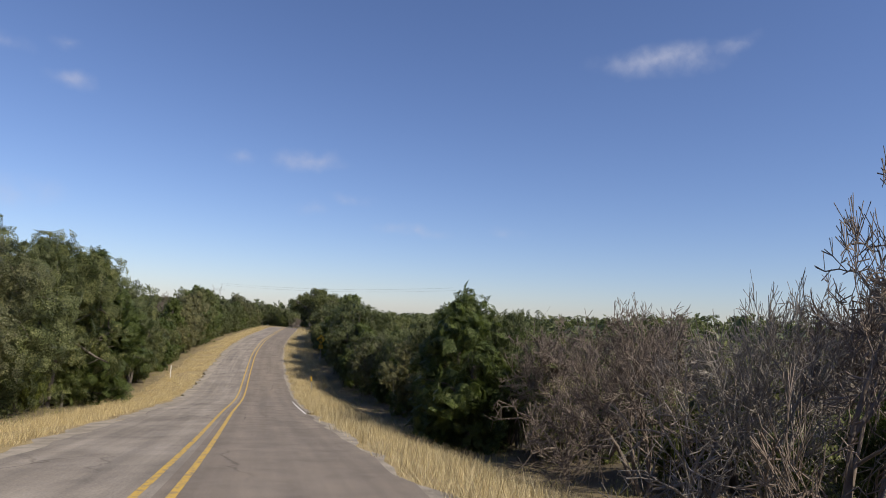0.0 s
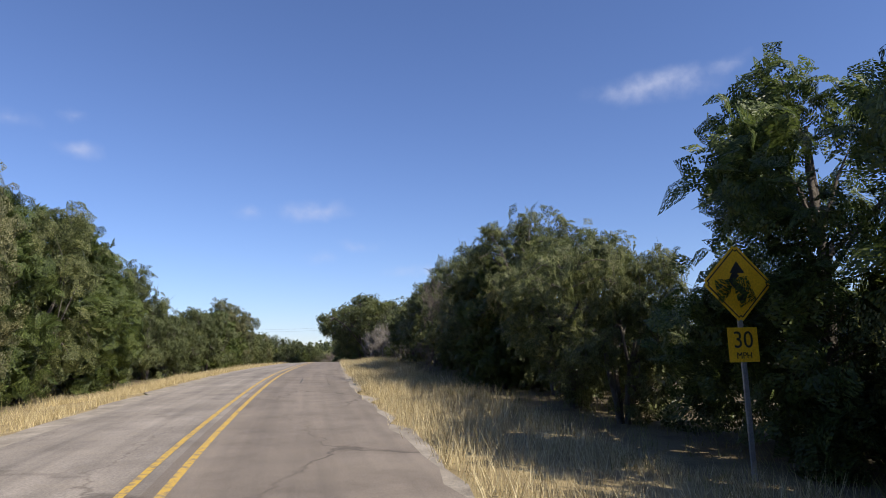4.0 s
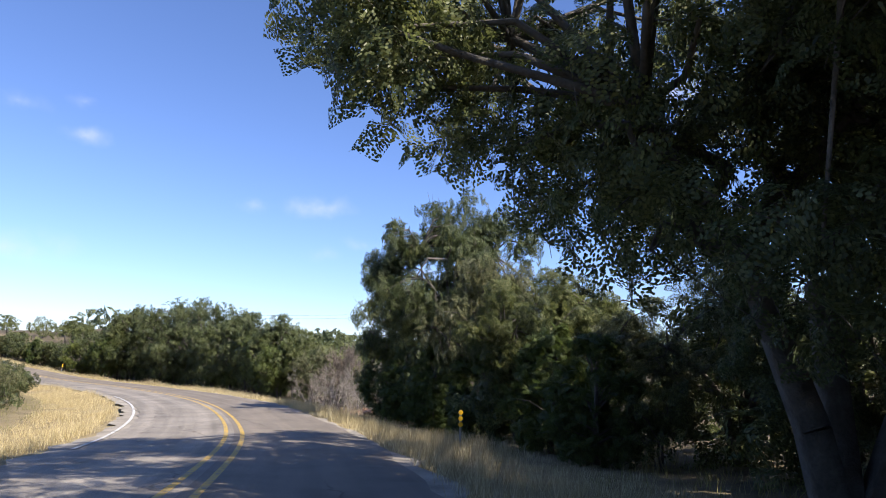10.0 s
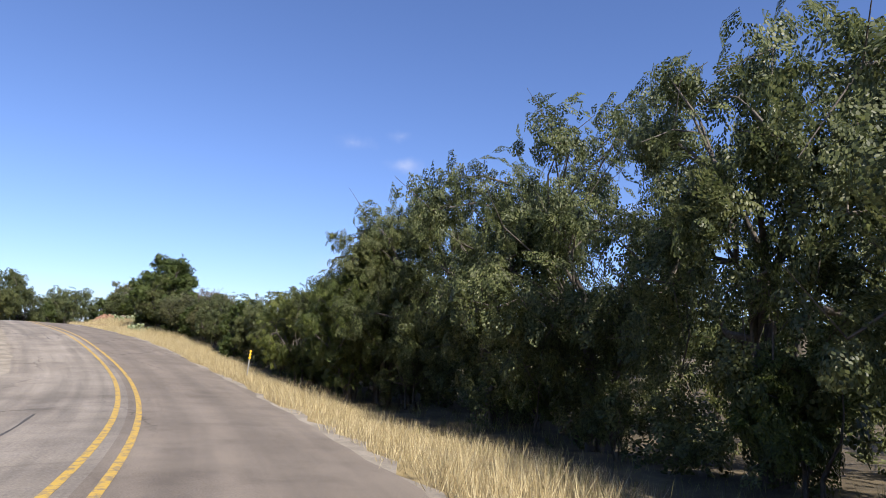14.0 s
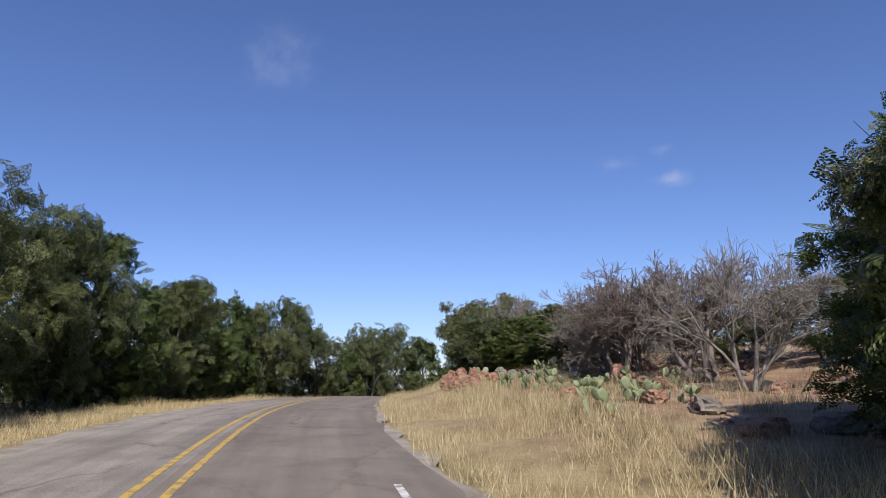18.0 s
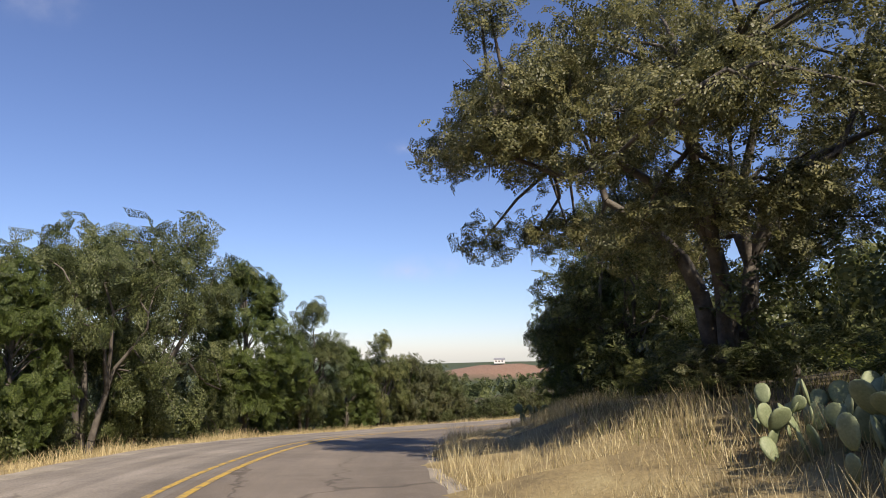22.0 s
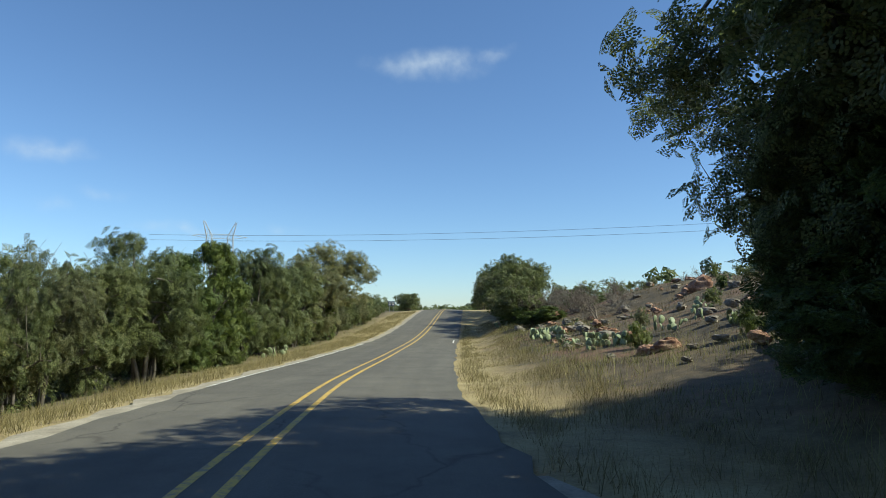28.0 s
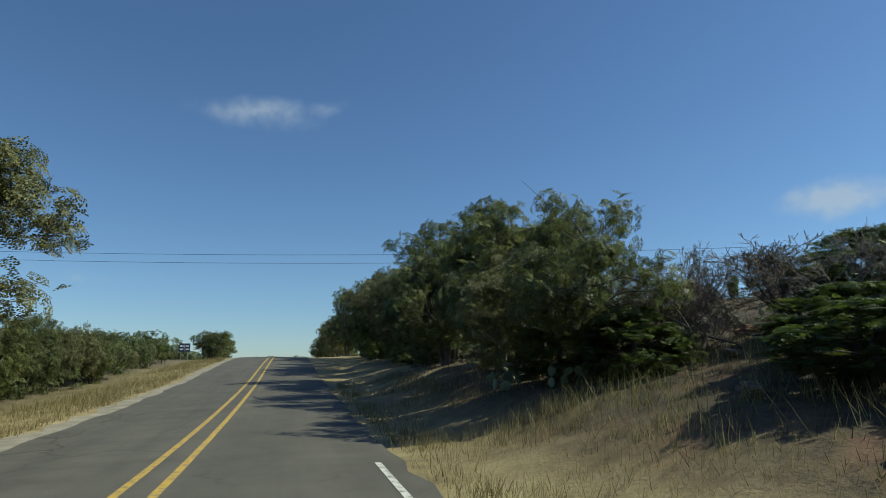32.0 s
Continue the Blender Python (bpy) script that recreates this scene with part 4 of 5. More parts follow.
for place in ((427.3, -9.5, 5.2, 4.6), (429.3, -9.5, 4.7, 4.6), (431.4, -9.5, 3.9, 4.6), (556, 8.0, 6.2, 5.2), (563, 7.6, 5.6, 5.0), (571, 7.4, 5.2, 4.6), (580, 7.2, 5.0, 4.6), (590, 7.2, 5.0, 5.0), (562, -6.6, 3.2, 4.0), (566, -7.6, 3.4, 4.4), (571, -7.0, 3.4, 4.2), (576, -8.0, 3.8, 4.6)):
    plant("oak_far", *place, OAK_LABEL)
plant("wide_open", 389.6, 9.0, 8.9, 11.2, "spreading live oak with grey-green airy crown and crooked limbs")


# the large oaks whose crowns reach over the road
for s, d, h, w, turn, which in ((198, 11.8, 7.0, 8.6, 40, 1), (219, 10.4, 9.4, 11.5, 12, 0), (298, 10.8, 8.2, 8.0, 64, 1), (235.4, 10.4, 5.6, 6.6, 195, 1), (243.4, 9.8, 10.6, 8.8, 100, 1), (250.2, 10.6, 7.2, 6.2, 30, 0), (446.0, 9.9, 9.4, 11.2, 187, 1), (447, 16, 8.5, 10, 6, 0), (441, 15, 8, 9, 108, 0)):
    plant("big", s, d, h, w, "large spreading live oak beside the road", turn=turn, which=which)
for s, d, h, w, turn in ((212.5, 8.9, 10.8, 15.0, 180), (223.5, 8.8, 11.4, 15.6, 312)):
    plant("over", s, d, h, w, "tall live oak whose boughs hang over the road", turn=turn)
plant("big", 408.0, 10.8, 8.0, 7.0, "large spreading live oak beside the road", turn=70, which=1)
plant("open", 499.5, -8.8, 8.2, 10.5, "live oak with a bough reaching towards the road", turn=20)
for place in ((447.4, 9.6, 5.5, 6), (449.4, 12.5, 4.2, 5), (444.2, 8.4, 3.4, 4), (446.2, 8.6, 4.4, 4.6), (448.6, 10.4, 4.6, 5), (443.4, 10.5, 4.5, 5)):
    plant("juniper", *place, "green juniper in the shade of the oaks")


def clearing(s, d):
    """Where no bushes grow."""
    return 94 < s < 119.6 and 0 < d < 10.2 or d > 0 and (449 < s < 508 or 505 < s < 545 and d > 12.5 or 248 < s < 262 and d < 19 or 337 < s < 364 and d < 24 or 413 < s < 431 and d < 11.5 or 158 < s < 184 and d < 10.5) or s < 40 and abs(d) < 9


def undergrowth():
    rng = np.random.RandomState(19)
    for side, d0 in ((1, 8.7), (-1, -9.5)):
        s = 30.0
        while s < 545:
            d = d0 + side * rng.uniform(-0.7, 1.6) + (set_back(s) if side > 0 else 0)
            if not clearing(s, d):
                h = min(rng.uniform(1.2, 2.6), 0.7 * treeline(s, side))
                plant("shrub", s, d, h, h * rng.uniform(1.2, 1.6), "low leafy shrub at the edge of the woods", "shrubs along the road")
            s += rng.uniform(3.8, 6.0)
    for s, d, h in ((368.5, 8.0, 1.2), (371, 7.8, 1.5), (373.5, 8.2, 1.3), (376, 7.7, 1.6), (378.4, 8.1, 1.4), (381, 8.0, 1.7), (383.4, 8.4, 1.5), (389.5, 8.6, 1.7), (174, 9.5, 1.8), (180, 9.8, 2.0), (167, 11, 2.2)):
        plant("shrub", s, d, h + 0.5, h * 1.7, "low leafy shrub on the roadside bank", "shrubs along the road")
    for s, d, h in ((160, 13, 5.5), (166, 15, 5.0), (171, 13.5, 6.2), (176, 14, 5.2), (182, 13, 5.6), (186, 15, 5.0)):
        plant("bare", s, d, h, h, "leafless grey tree with many fine twigs")
    for s, d, h in ((33, 8, 2.4), (36, 11, 2.6), (39, 14, 2.8), (41, 9, 2.4), (44, 12, 2.6), (46, 17, 3), (48, 10, 2.6), (52, 14, 3), (55, 18, 3),
                    (58, 13, 2.4), (38, 19, 3), (44, 23, 3.2), (62, 16, 2.6), (169, 11, 2.6), (174, 10, 2.4), (179, 10.5, 2.8), (184, 10, 2.4),
                    (190, 9, 2.8), (258, 14, 3), (261, 10, 2.6), (264, 12, 3), (250, 11, 2.2), (252, 15, 2.6), (256.5, 9, 1.8), (258.5, 10.5, 2.2), (260, 8.8, 2.0), (260.5, 12.5, 2.6), (253, 12.5, 2.2), (255, 16, 2.6), (257, 17.5, 2.8), (250, 14, 2.4), (247.5, 12, 2.4), (254, 19, 3), (256, 12, 2), (259, 19, 3), (249, 17, 2.6), (262, 16, 2.6), (256, 23, 3), (357, 13, 2), (366, 11, 2.2)):
        plant("brush", s, d, h, h * 1.5, "leafless grey-brown bush of tangled twigs", "bare bushes")


undergrowth()


def slope_bushes():
    rng = np.random.RandomState(23)
    for _ in range(60):
        s, d, h = rng.uniform(456, 514), 8.6 + 30 * rng.rand() ** 1.2, rng.uniform(0.3, 0.65)
        x, y, z = on_road(s, d)
        plant("shrub", s, d, ground_z(x, y) - z + h, h * rng.uniform(1.5, 2.4), "low dark shrub among the rocks of the slope", "shrubs on the slope")
    for _ in range(30):
        s, d, h = rng.uniform(482, 518), 8.4 + 24 * rng.rand(), rng.uniform(0.7, 1.8)
        x, y, z = on_road(s, d)
        plant("brush", s, d, ground_z(x, y) - z + h, h * 1.5, "leafless grey bush on the rocky slope", "bare bushes")
    for s, d, h in ((472, 41, 2.6), (475, 43, 3.0), (478, 42, 2.4), (481, 44, 3.2), (485, 42, 2.6), (489, 44, 2.4), (466, 42, 2.2), (494, 43, 2.6)):
        x, y, z = on_road(s, d)
        plant("shrub" if s % 2 else "brush", s, d, ground_z(x, y) - z + h, h * 1.6, "dark bush on the crest of the rocky slope", "shrubs on the slope")


slope_bushes()


def woods():
    """Joined trees behind the front row, on both sides."""
    rng = np.random.RandomState(77)
    for side, name in ((1, "woodland"), (-1, "woodland")):
        centres, radii, rows, dead = [], [], [], []
        s = 24.0
        while s < LENGTH - 15:
            for d0 in (13.0, 17.0, 21.5, 26.5, 32.0):
                d, at = side * (d0 + rng.uniform(-1.5, 1.8)), s + rng.uniform(-2, 2)
                x, y, z = on_road(at, d)
                g, st, real = lay(x, y)
                if abs(real[0]) < 11.3 or clearing(st[0], real[0]) or rng.rand() < (0.34 if side > 0 else 0.14) or side > 0 and 381 < st[0] < 399 and real[0] < 22:
                    continue
                if side > 0 and (240 < at < 275 and d0 < 17 or 150 < at < 190 and d0 < 20):
                    continue
                h, w = min(rng.uniform(4.6, 6.6) - (1.4 if side > 0 and at < 100 else 0), max(2.2, treeline(at, side) * (0.68 if side > 0 else 0.9))), rng.uniform(4.5, 6.5)
                if side < 0 and 425 < at < 470:
                    h = min(h, 3.4)
                n = 7
                way = rng.normal(size=(n, 3))
                way /= np.linalg.norm(way, axis=1)[:, None]
                c = np.array([x, y, g[0] + h * 0.53]) + way * np.array([w / 2 - 0.6, w / 2 - 0.6, h * 0.36]) * rng.uniform(0.5, 1, (n, 1))
                if rng.rand() < (0.55 if side > 0 and at < 62 else 0.08):
                    base = np.array([x, y, g[0]])
                    for q in c:
                        dead += bend_path(rng, base, q, 0.05, 0.015, 3, 0.15)
                        for _ in range(6):
                            dead += bend_path(rng, q, q + rng.normal(0, 0.7, 3), 0.014, 0.006, 2, 0.08)
                    continue
                centres.append(c)
                radii.append(rng.uniform(0.75, 1.3, n))
                rows += bend_path(rng, (x, y, g[0] - 0.3), (x, y, g[0] + h * 0.6), 0.14, 0.06, 2, 0.1)
            s += 4.6
        low, low_r = [], []
        for at in np.arange(28, 545, 1.9):
            for d0 in (9.7, 11.6, 14.0):
                d = side * (d0 + rng.uniform(-0.6, 0.8)) + (set_back(at) if side > 0 else 0)
                x, y, z = on_road(at + rng.uniform(-0.8, 0.8), d)
                g, st, real = lay(x, y)
                if abs(real[0]) < 9.3 or clearing(st[0], real[0]):
                    continue
                for _ in range(2):
                    low.append((x + rng.normal(0, 0.5), y + rng.normal(0, 0.5), g[0] + rng.uniform(0.2, 1.7)))
                    low_r.append(rng.uniform(0.75, 1.15))
        low, low_r = np.array(low), np.array(low_r)
        bush = foliage("understory", *sprays(rng, low, low_r, 17 * len(low), 0.33), WOODS)
        tagged(new("understory", bush), "leafy understory below the roadside trees", "undergrowth", kind="stuff")
        centres, radii = np.vstack(centres), np.concatenate(radii)
        crowd = foliage(name, *sprays(rng, centres, radii, 12 * len(centres), 0.4, 0.85, spread=0.16), WOODS)
        tagged(new(name, crowd), "woods of live oak and juniper behind the roadside trees", "woods", kind="stuff")
        tagged(new("woodland_trunk", mesh_of("woodland_trunk", *tubes(rows, 5), M_BARK, True)), "trunks of the trees in the woods", "woods", kind="stuff")
        if dead:
            tagged(new("woodland_brush", mesh_of("woodland_brush", *tubes(dead, 3), M_TWIG)), "leafless brown brush in the woods", "woods", kind="stuff")


woods()


def far_woods():
    """Joined crowns of the woods farther off."""
    rng = np.random.RandomState(91)
    n = 6400
    x, y = rng.uniform(-420, 260, n), rng.uniform(-60, 760, n)
    z, s, d = lay(x, y)
    hx, hy, hz, hr = HILL
    dome = np.exp(-(((x - hx) / hr) ** 2 + ((y - hy) / (hr * 0.8)) ** 2))
    keep = (np.abs(d) > 34) & ~((d > 0) & (s > 440) & (s < 512) & (d < 75)) & (dome < 0.3)
    x, y, z = x[keep], y[keep], z[keep]
    r = rng.uniform(1.8, 3.2, len(x))
    c = np.stack([x, y, z + r * 0.75 + 0.3], 1)
    crowd = foliage("distant_woods", *sprays(rng, c, r, 6 * len(x), 1.35, 0.8), FAR_WOODS)
    tagged(new("distant_woods", crowd), "distant low woods of oak and juniper", "woods", kind="stuff")


far_woods()
for protos in KINDS.values():
    for proto in protos:
        for ob in (*proto.children_recursive, proto):
            bpy.data.objects.remove(ob)

# ---- grass ----


def grass(name, seed, s0, s1, d0, d1, density, height, material, label):
    rng = np.random.RandomState(seed)
    n = int((s1 - s0) * abs(d1 - d0) * density)
    s = rng.uniform(s0, s1, n)
    d = rng.uniform(d0, d1, n)
    tuft = np.round(rng.uniform(s0, s1, n // 14), 2)
    pick = rng.randint(0, len(tuft), n)
    td = rng.uniform(d0, d1, len(tuft))
    clumped = rng.rand(n) < 0.7
    s = np.where(clumped, tuft[pick] + rng.normal(0, 0.16, n), s)
    d = np.where(clumped, td[pick] + rng.normal(0, 0.12, n), d)
    p = on_road(s, d)
    p[:, 2] = lay(p[:, 0], p[:, 1])[0] - 0.03
    h = height * rng.uniform(0.45, 1.25, n) * (0.75 + 0.35 * waves(p[:, 0], p[:, 1], 7, 31))
    a = rng.uniform(0, 2 * math.pi, n)
    side = np.stack([np.cos(a), np.sin(a), 0 * a], 1) * rng.uniform(0.003, 0.0075, n)[:, None]
    lean = np.stack([rng.normal(0, 0.34, n), rng.normal(0, 0.34, n), np.ones(n)], 1) * h[:, None]
    v = np.stack([p - side, p + side, p + lean], 1).reshape(-1, 3)
    tagged(new(name, mesh_of(name, v, np.arange(n * 3).reshape(-1, 3), material)), label, "grass", kind="stuff")


LOOK = "tall dry straw-coloured grass on the road verge"
grass("verge_grass", 1, 28, 440, 3.7, 7.6, 165, 0.5, M_GRASS, LOOK)
grass("verge_grass", 2, 28, 440, -7.2, -4.1, 140, 0.42, M_GRASS, LOOK)
grass("verge_grass", 8, 440, 512, 3.7, 6.6, 170, 0.36, M_GRASS_TAN, LOOK)
grass("verge_grass", 9, 440, 545, -7.4, -4.1, 130, 0.4, M_GRASS_TAN, LOOK)
grass("meadow_grass", 3, 28, 500, 6.4, 11.0, 34, 0.48, M_GRASS_GREEN, "sparse greenish grass under the trees")
grass("meadow_grass", 4, 28, 530, -10.0, -7.0, 20, 0.45, M_GRASS_GREEN, "sparse greenish grass under the trees")
grass("slope_grass", 5, 446, 512, 6, 42, 34, 0.3, M_GRASS_BROWN_DIM, "thin brown grass on the rocky slope")
grass("slope_grass", 6, 330, 372, 6, 16, 60, 0.36, M_GRASS, "thin dry grass on the rocky bank")
grass("slope_grass", 7, 158, 186, 6, 11, 90, 0.4, M_GRASS, "dry reddish grass on the low bank")

# ---- rocks ----


def rock_mesh(seed, material, flat=0.7, fine=3):
    rng = random.Random(seed)
    bm = bmesh.new()
    bmesh.ops.create_icosphere(bm, subdivisions=fine, radius=0.5)
    off = Vector((rng.uniform(0, 50), rng.uniform(0, 50), rng.uniform(0, 50)))
    cuts = [Vector((rng.uniform(-1, 1), rng.uniform(-1, 1), rng.uniform(-0.4, 1))).normalized() for _ in range(11)]
    for v in bm.verts:
        for n in cuts:
            over = v.co.dot(n) - 0.31
            if over > 0:
                v.co -= n * over * 0.96
        v.co += v.co.normalized() * (0.07 * noise.noise(v.co * 2.6 + off) + 0.06 * abs(noise.noise(v.co * 5.5 + off)) - 0.12 * max(0, 0.12 - abs(noise.noise(v.co * 3.6 + off * 2))) * 8 + 0.05 * noise.noise(v.co * 11 + off))
        v.co.z *= flat
    me = bpy.data.meshes.new("rock")
    bm.to_mesh(me)
    bm.free()
    me.materials.append(material)
    return me


def granite_material():
    m, nt, bsdf = blank("red_granite")
    co = nt.nodes.new("ShaderNodeTexCoord").outputs["Object"]
    warp = nt.nodes.new("ShaderNodeVectorMath")
    warp.operation = "MULTIPLY_ADD"
    warp.inputs[1].default_value = (0.9, 0.9, 0.9)
    wob = nt.nodes.new("ShaderNodeTexNoise")
    wob.inputs["Scale"].default_value = 3.0
    nt.links.new(co, wob.inputs["Vector"])
    nt.links.new(wob.outputs["Color"], warp.inputs[0])
    nt.links.new(co, warp.inputs[2])
    crack = nt.nodes.new("ShaderNodeTexVoronoi")
    crack.feature = "DISTANCE_TO_EDGE"
    crack.inputs["Scale"].default_value = 6.0
    nt.links.new(warp.outputs[0], crack.inputs["Vector"])
    big, fine = noise_out(nt, co, 2.2, 6), noise_out(nt, co, 16, 5, 0.7)
    col = ramp(nt, big, ((0.3, (0.17, 0.088, 0.056)), (0.48, (0.34, 0.185, 0.12)), (0.64, (0.42, 0.29, 0.205)), (0.76, (0.40, 0.35, 0.28))))
    col = mixed(nt, 0.9, col, ramp(nt, fine, ((0.3, (0.55, 0.53, 0.5)), (0.7, (1.25, 1.25, 1.25)))), "MULTIPLY")
    line = ramp(nt, crack.outputs["Distance"], ((0.0, (0.45, 0.42, 0.4)), (0.035, (1.0, 1.0, 1.0))))
    nt.links.new(mixed(nt, 0.6, col, line, "MULTIPLY"), bsdf.inputs["Base Color"])
    bsdf.inputs["Roughness"].default_value = 0.95
    bumped(nt, bsdf, mixed(nt, 0.55, fine, line), 1.0, 0.07)
    return m


M_GRANITE = granite_material()
ROCKS = {"red": [rock_mesh(k, M_GRANITE, 0.75) for k in (1, 2, 3, 4)], "grey": [rock_mesh(k, M_GREY_ROCK, 0.6) for k in (5, 6, 7, 8)]}
ROCK_RNG = random.Random(8)


def rock(kind, s, d, sx, sy, sz, label, lift=0.0, group="rocks on the bank"):
    """A rock at station s, d to the right, part sunk in the ground; its own x runs along the road."""
    x, y, _ = on_road(s, d)
    r = on_road(s + 0.5, d) - on_road(s - 0.5, d)
    turn = math.degrees(math.atan2(r[1], r[0])) + ROCK_RNG.uniform(-22, 22)
    ob = new("rock" if max(sx, sy) < 0.8 else "boulder", ROCK_RNG.choice(ROCKS[kind]))
    ob.matrix_world = pose(x, y, ground_z(x, y) + sz * 0.22 + lift, ROCK_RNG.uniform(-8, 8), ROCK_RNG.uniform(-8, 8), turn) @ Matrix.Diagonal((sx, sy, sz * 1.3, 1))
    return tagged(ob, label, "rock", group)


RED, GREY = "weathered red granite rock with rough faces", "grey lichen-covered granite boulder"
# the road cut, then the ledges above the bank
for place in ((353.6, 6.9, 0.8, 0.7, 0.5), (354.8, 7.1, 1.0, 0.8, 0.6), (356.2, 7.0, 0.9, 0.8, 0.65), (357.6, 7.1, 1.1, 0.9, 0.75), (359.0, 7.1, 1.0, 0.9, 0.85),
              (360.4, 7.0, 1.2, 0.9, 0.95), (361.6, 7.1, 1.0, 0.9, 0.85), (362.6, 7.4, 0.9, 0.8, 0.7), (358.2, 8.0, 1.4, 1.0, 0.7), (355.4, 8.1, 1.2, 0.9, 0.55)):
    rock("red", *place, RED)
for place in ((421.6, 6.4, 1.5, 0.8, 0.5), (422.8, 6.8, 1.3, 0.8, 0.55), (424.2, 7.0, 1.7, 0.9, 0.6), (425.8, 7.2, 1.4, 0.9, 0.5), (423.4, 7.9, 1.9, 1.0, 0.6),
              (427.0, 7.4, 1.2, 0.8, 0.45), (420.4, 6.6, 0.9, 0.6, 0.4), (428.4, 7.2, 0.8, 0.6, 0.35)):
    rock("red", *place, RED)
for k in range(26):
    at = ROCK_RNG.uniform(353, 363)
    rock("red", at, ROCK_RNG.uniform(6.3, 7.6), ROCK_RNG.uniform(0.3, 0.7), ROCK_RNG.uniform(0.3, 0.6), ROCK_RNG.uniform(0.3, 0.7), "broken red granite block of the road cut", ROCK_RNG.uniform(0.0, 0.45))
for k in range(60):
    at = ROCK_RNG.uniform(419.5, 430)
    w = ROCK_RNG.choice((0.25, 0.35, 0.45, 0.6, 0.85))
    rock("red", at, ROCK_RNG.uniform(5.8, 8.6), w * 1.3, w * 0.8, w * 0.6, "broken red granite block of the road cut", ROCK_RNG.uniform(0.0, 0.1))
for k in range(34):
    at = ROCK_RNG.uniform(336, 356)
    w = ROCK_RNG.choice((0.3, 0.4, 0.6, 0.8))
    rock("red" if k % 3 else "grey", at, ROCK_RNG.uniform(8.5, 16), w * 1.4, w, w * 0.7, "pinkish granite rock on the grassy bank")
rock("red", 352.0, 12.6, 2.0, 1.3, 1.1, "large red granite boulder on the grassy bank")
for place in ((356.0, 9.4, 1.2, 0.8, 0.7), (358.2, 9.2, 1.0, 0.8, 0.6), (360.6, 9.0, 1.3, 0.9, 0.8), (353.4, 10.6, 1.0, 0.7, 0.6), (350.8, 11.4, 1.6, 1.1, 1.0), (347.6, 12.6, 1.2, 0.9, 0.8)):
    rock("red" if ROCK_RNG.random() < 0.5 else "grey", *place, "pinkish granite block among the cactus")
for place in ((379.0, -9.0, 1.4, 0.9, 1.5), (380.6, -9.3, 1.0, 0.8, 1.1), (385.4, -8.3, 2.6, 1.4, 0.8), (383.0, -9.6, 1.2, 0.9, 0.7)):
    rock("grey", *place, "pale granite boulder at the foot of the trees")
rock("red", 477.0, 17.5, 1.9, 1.6, 1.5, "large rounded red granite boulder on the slope")
for k in range(270):
    s, d = ROCK_RNG.uniform(450, 508), 7.5 + 32 * ROCK_RNG.random() ** 1.3
    w = ROCK_RNG.choice((0.25, 0.35, 0.45, 0.55, 0.7, 0.9))
    rock("red" if ROCK_RNG.random() < 0.45 else "grey", s, d, w * ROCK_RNG.uniform(0.9, 1.7), w, w * ROCK_RNG.uniform(0.45, 0.8), "granite rock lying on the grassy slope", 0.08, "rocks on the slope")
for k in range(30):
    t = k / 29
    rock("grey", 450 + 66 * t, 40 + 4 * math.sin(5 * t), ROCK_RNG.uniform(2.0, 3.6), ROCK_RNG.uniform(1.2, 2.2), ROCK_RNG.uniform(1.1, 2.0), "dark granite ledge along the crest of the slope", 0.1, "rocks on the slope")
for d0, n in ((9.5, 9), (13, 10), (17, 11), (21.5, 10), (27, 9), (33, 8)):
    for k in range(n):
        at = 454 + 58 * (k + ROCK_RNG.random()) / n
        rock("grey" if ROCK_RNG.random() < 0.6 else "red", at, d0 + ROCK_RNG.uniform(-1.2, 1.2), ROCK_RNG.uniform(0.9, 2.0), ROCK_RNG.uniform(0.6, 1.1), ROCK_RNG.uniform(0.35, 0.8), "low granite ledge across the slope", 0.0, "rocks on the slope")
for k in range(24):
    s, d = ROCK_RNG.gauss(254, 3.0), ROCK_RNG.uniform(7.5, 17)
    w = ROCK_RNG.choice((0.3, 0.5, 0.8))
    rock("red", s, d, w * 1.5, w, w * 0.6, "low red granite outcrop below the road", 0.0, "rocks below the road")
for k in range(16):
    s, d = ROCK_RNG.uniform(160, 186), ROCK_RNG.uniform(7.2, 10)
    w = ROCK_RNG.choice((0.25, 0.35, 0.5))
    rock("red" if k % 2 else "grey", s, d, w * 1.5, w, w * 0.7, "granite rock in the dry grass of the bank")

# ---- prickly pears ----


def pad_mesh():
    bm = bmesh.new()
    bmesh.ops.create_uvsphere(bm, u_segments=10, v_segments=7, radius=1.0)
    for v in bm.verts:
        h = v.co.z
        v.co.x *= 0.125 * (1.0 + 0.18 * h)
        v.co.y *= 0.026
        v.co.z = 0.17 * (h + 1.0)
    me = bpy.data.meshes.new("pad")
    bm.to_mesh(me)
    bm.free()
    for p in me.polygons:
        p.use_smooth = True
    me.materials.append(M_CACTUS)
    return me


PAD = pad_mesh()


